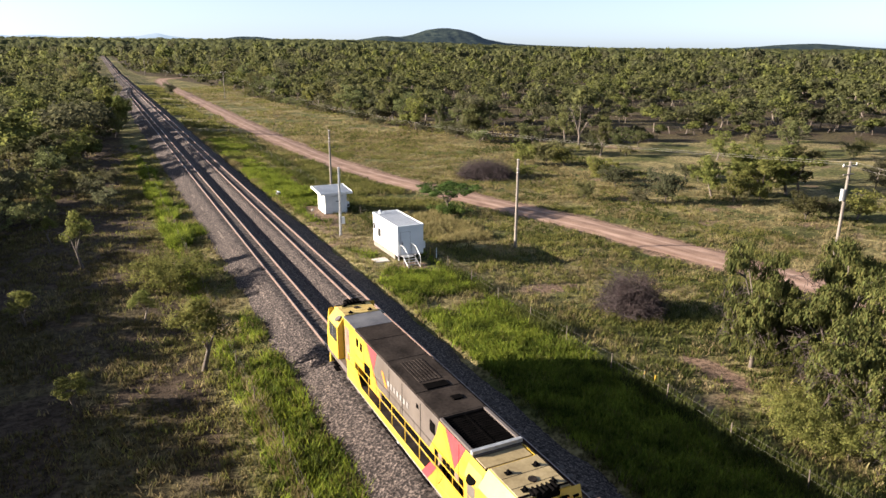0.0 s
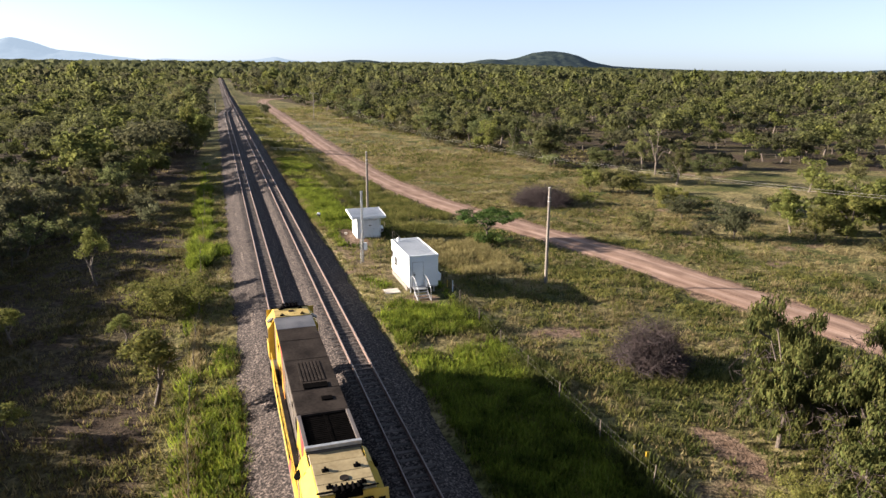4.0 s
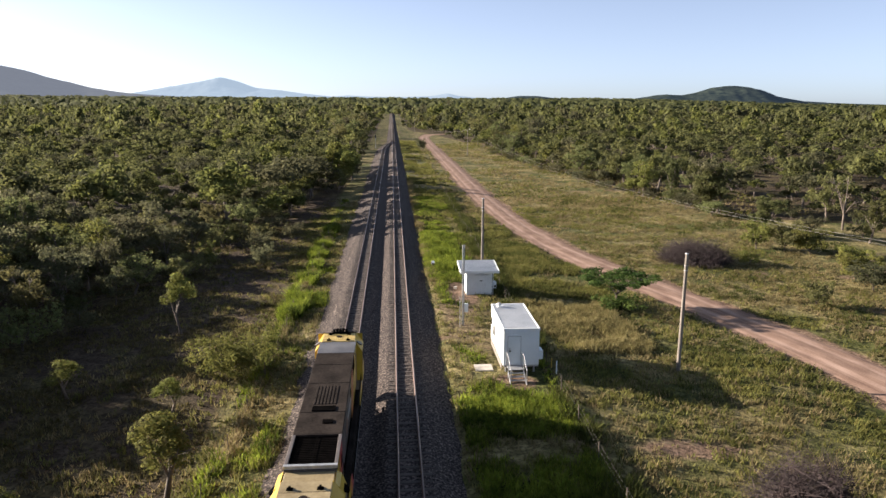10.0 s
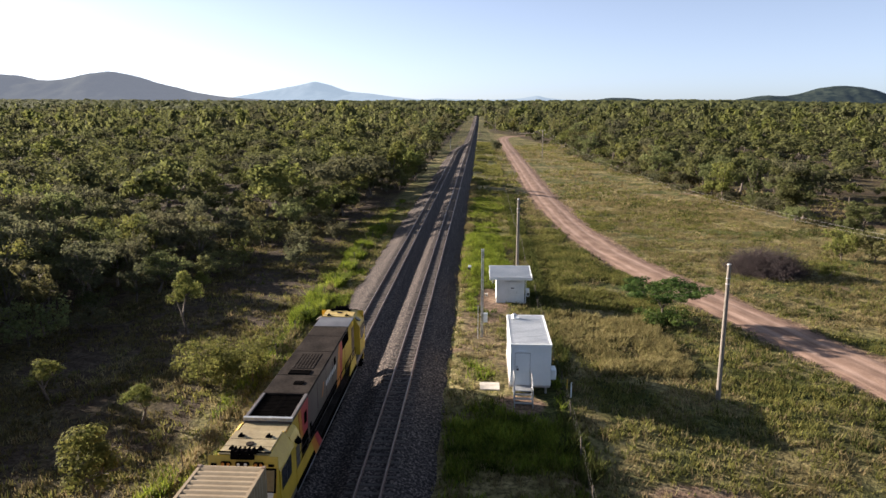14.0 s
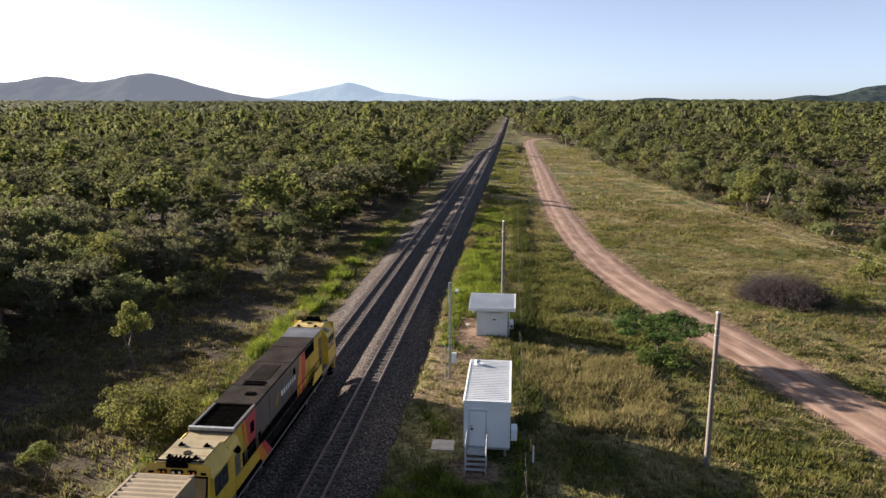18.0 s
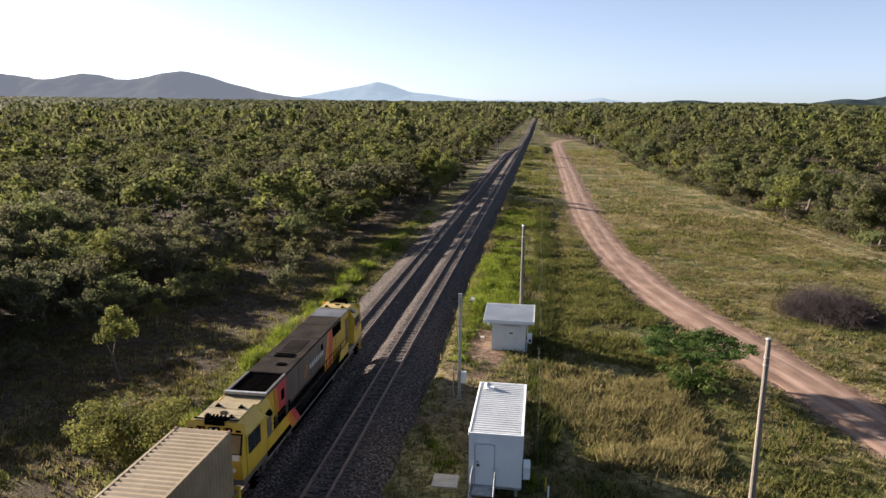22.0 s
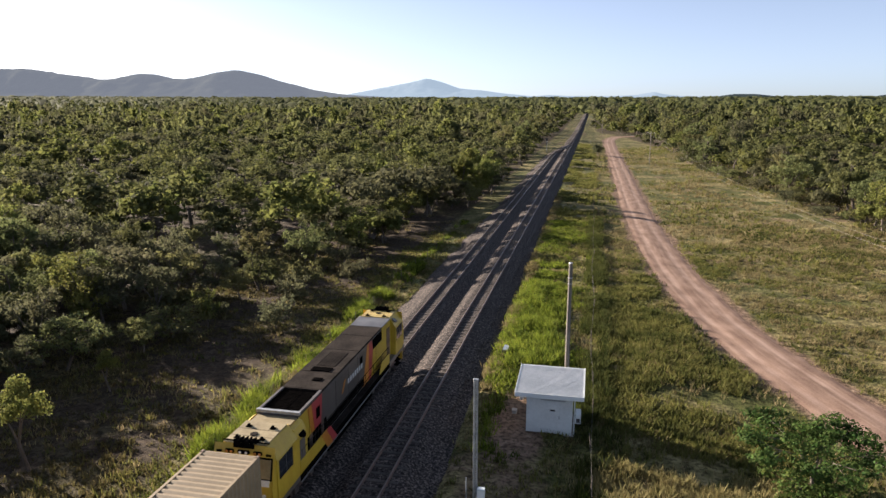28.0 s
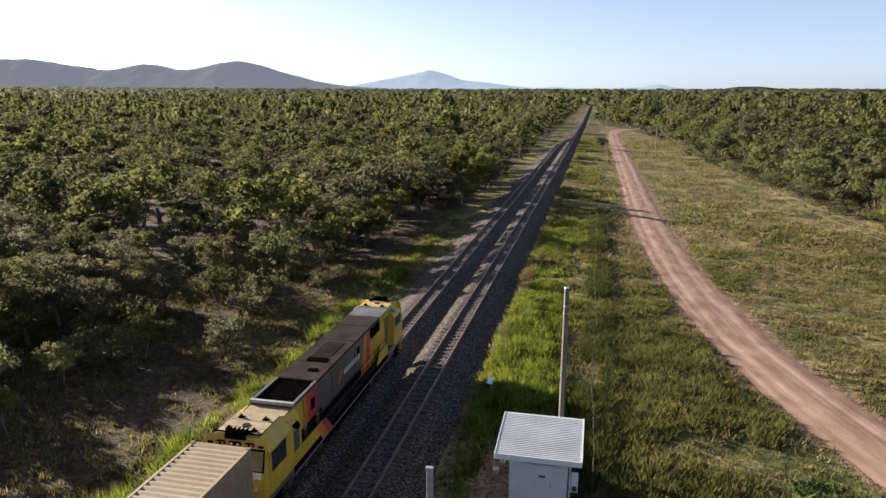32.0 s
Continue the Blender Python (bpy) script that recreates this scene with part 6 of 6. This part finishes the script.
        for k in (-1.7, 0, 1.7):
            turning.append(wheelset(loco, c + k, 0.483))
    return loco, turning


def make_container():
    """A cream ribbed steel container; its origin is under its front edge on the wagon deck."""
    L, W, H = 12.19, 2.44, 2.88
    box_thing = thing("shipping_container", "cream ribbed steel shipping container on a flat wagon", "container", group="containers on the train")
    for x in (-W / 2 + 0.06, W / 2 - 0.06):
        for y in (-0.08, -L + 0.08):
            part("corner_post", box(x - 0.06, x + 0.06, y - 0.08, y + 0.08, 0.0, H, 0.01), "container", box_thing)
            part("corner_casting", box(x - 0.07, x + 0.07, y - 0.09, y + 0.09, H - 0.01, H + 0.02, 0.01), "container_rust", box_thing)
        part("top_rail", box(x - 0.055, x + 0.055, -L + 0.16, -0.16, H - 0.12, H - 0.002), "container", box_thing)
        part("bottom_rail", box(x - 0.055, x + 0.055, -L + 0.16, -0.16, 0.0, 0.16), "container", box_thing)
    for y0, y1 in ((-0.12, -0.03), (-L + 0.03, -L + 0.12)):
        part("end_header", box(-W / 2 + 0.12, W / 2 - 0.12, y0, y1, H - 0.12, H - 0.002), "container", box_thing)
        part("end_sill", box(-W / 2 + 0.12, W / 2 - 0.12, y0, y1, 0.0, 0.14), "container", box_thing)

    def wave(n, pitch, depth):
        pts = []
        for i in range(n):
            a = i * pitch
            pts += [(a, 0), (a + pitch * 0.32, 0), (a + pitch * 0.5, depth), (a + pitch * 0.82, depth)]
        return pts + [(n * pitch, 0)]
    n = 44
    side = wave(n, (L - 0.32) / n, 0.045)
    for s in (-1, 1):
        V, F = [], []
        for u, d in side:
            V += [(s * (W / 2 - 0.02 - d), -0.16 - u, 0.16), (s * (W / 2 - 0.02 - d), -0.16 - u, H - 0.12)]
        F = [(2 * i, 2 * i + 1, 2 * i + 3, 2 * i + 2) for i in range(len(side) - 1)]
        fast("side_panel", V, F, "container", box_thing)
    roof = wave(40, (L - 0.24) / 40, 0.045)
    V = []
    for u, d in roof:
        V += [(-W / 2 + 0.11, -0.12 - u, H - 0.01 - d), (W / 2 - 0.11, -0.12 - u, H - 0.01 - d)]
    fast("roof_panel", V, [(2 * i, 2 * i + 1, 2 * i + 3, 2 * i + 2) for i in range(len(roof) - 1)], "container", box_thing)
    ends = wave(9, (W - 0.24) / 9, 0.045)
    for y, s in ((-0.05, -1), (-L + 0.05, 1)):
        V = []
        for u, d in ends:
            V += [(-W / 2 + 0.12 + u, y + s * d, 0.14), (-W / 2 + 0.12 + u, y + s * d, H - 0.12)]
        fast("end_panel", V, [(2 * i, 2 * i + 1, 2 * i + 3, 2 * i + 2) for i in range(len(ends) - 1)], "container", box_thing)
    return box_thing


def make_wagon():
    wagon = thing("flat_wagon", "dark rusty steel container flat wagon", "wagon", group="wagons of the train")
    turning = []
    part("deck", box(-1.2, 1.2, -12.6, 0.2, 0.90, 1.04, 0.01), "container_rust", wagon)
    for x in (-0.95, 0.95):
        part("side_beam", box(x - 0.09, x + 0.09, -12.5, 0.1, 0.55, 0.898), "container_rust", wagon)
    for y in (0.2, -12.6):
        s = 1 if y > 0 else -1
        part("coupler", box(-0.13, 0.13, min(y, y + s * 0.5), max(y, y + s * 0.5), 0.6, 0.86, 0.02), "wheel", wagon)
    for c in (-1.9, -10.5):
        bogie = part("bogie", prism([(c - 1.3, 0.55), (c - 1.1, 0.3), (c + 1.1, 0.3), (c + 1.3, 0.55), (c + 0.6, 0.54), (c - 0.6, 0.54)], -0.85, 0.85, "x"), "wheel", wagon)
        for k in (-0.85, 0.85):
            turning.append(wheelset(wagon, c + k, 0.42))
    return wagon, turning


# ---- build ----
make_ground()
make_road()
make_ballast()
make_hills()
make_plant_kinds()
make_single_plants()
make_portable()
make_shelter()
make_poles()
make_fence("wire_fence", "old timber post and wire fence along the line", 9.9, [-42 + 4.3 * i for i in range(38)], 0.12)
make_fence("wire_fence", "leaning timber post and wire fence in rank grass", -9.6, [-40 + 5.1 * i for i in range(24)], 0.2)
loco, loco_wheels = make_loco()
DECK = 1.042
wagon, wagon_wheels = make_wagon()
container = make_container()
wagons, boxes = [(wagon, wagon_wheels)], [container]
for i in range(2):
    w = copy_thing(wagon, Matrix.Identity(4))
    wagons.append((w, [o for o in w.children if o.name.startswith("wheelset")]))
    boxes.append(copy_thing(container, Matrix.Identity(4)))
make_grass()
make_far_grass()
make_woods()
make_tracks()

# seconds and the place of the locomotive's front along the line
TRAIN = [(0, -19.0), (2, -16.2), (6, -10.05), (9.5, -4.6), (13, 0.9), (17, 7.3), (21, 13.9), (25.5, 21.8), (30, 30.2), (32, 34.0)]


def motions():
    """The train runs forward along the loop, its wheels turning."""
    walk(loco, [(t, pose(TRACK_A, y, 0)) for t, y in TRAIN])
    for i, ((w, _), b) in enumerate(zip(wagons, boxes)):
        back = -19.85 - i * 13.9
        walk(w, [(t, pose(TRACK_A, y + back, 0)) for t, y in TRAIN])
        walk(b, [(t, pose(TRACK_A, y + back - 0.1, DECK)) for t, y in TRAIN])
    times = [32.0 * i / 90 for i in range(91)]
    ways = np.interp(times, [t for t, _ in TRAIN], [y for _, y in TRAIN])
    for wheels, r in [(loco_wheels, 0.483)] + [(ws, 0.42) for _, ws in wagons]:
        for axle in wheels:
            y = axle.matrix_basis.translation.y
            walk(axle, [(t, pose(0, y, r, -math.degrees((s - ways[0]) / r))) for t, s in zip(times, ways)])


motions()
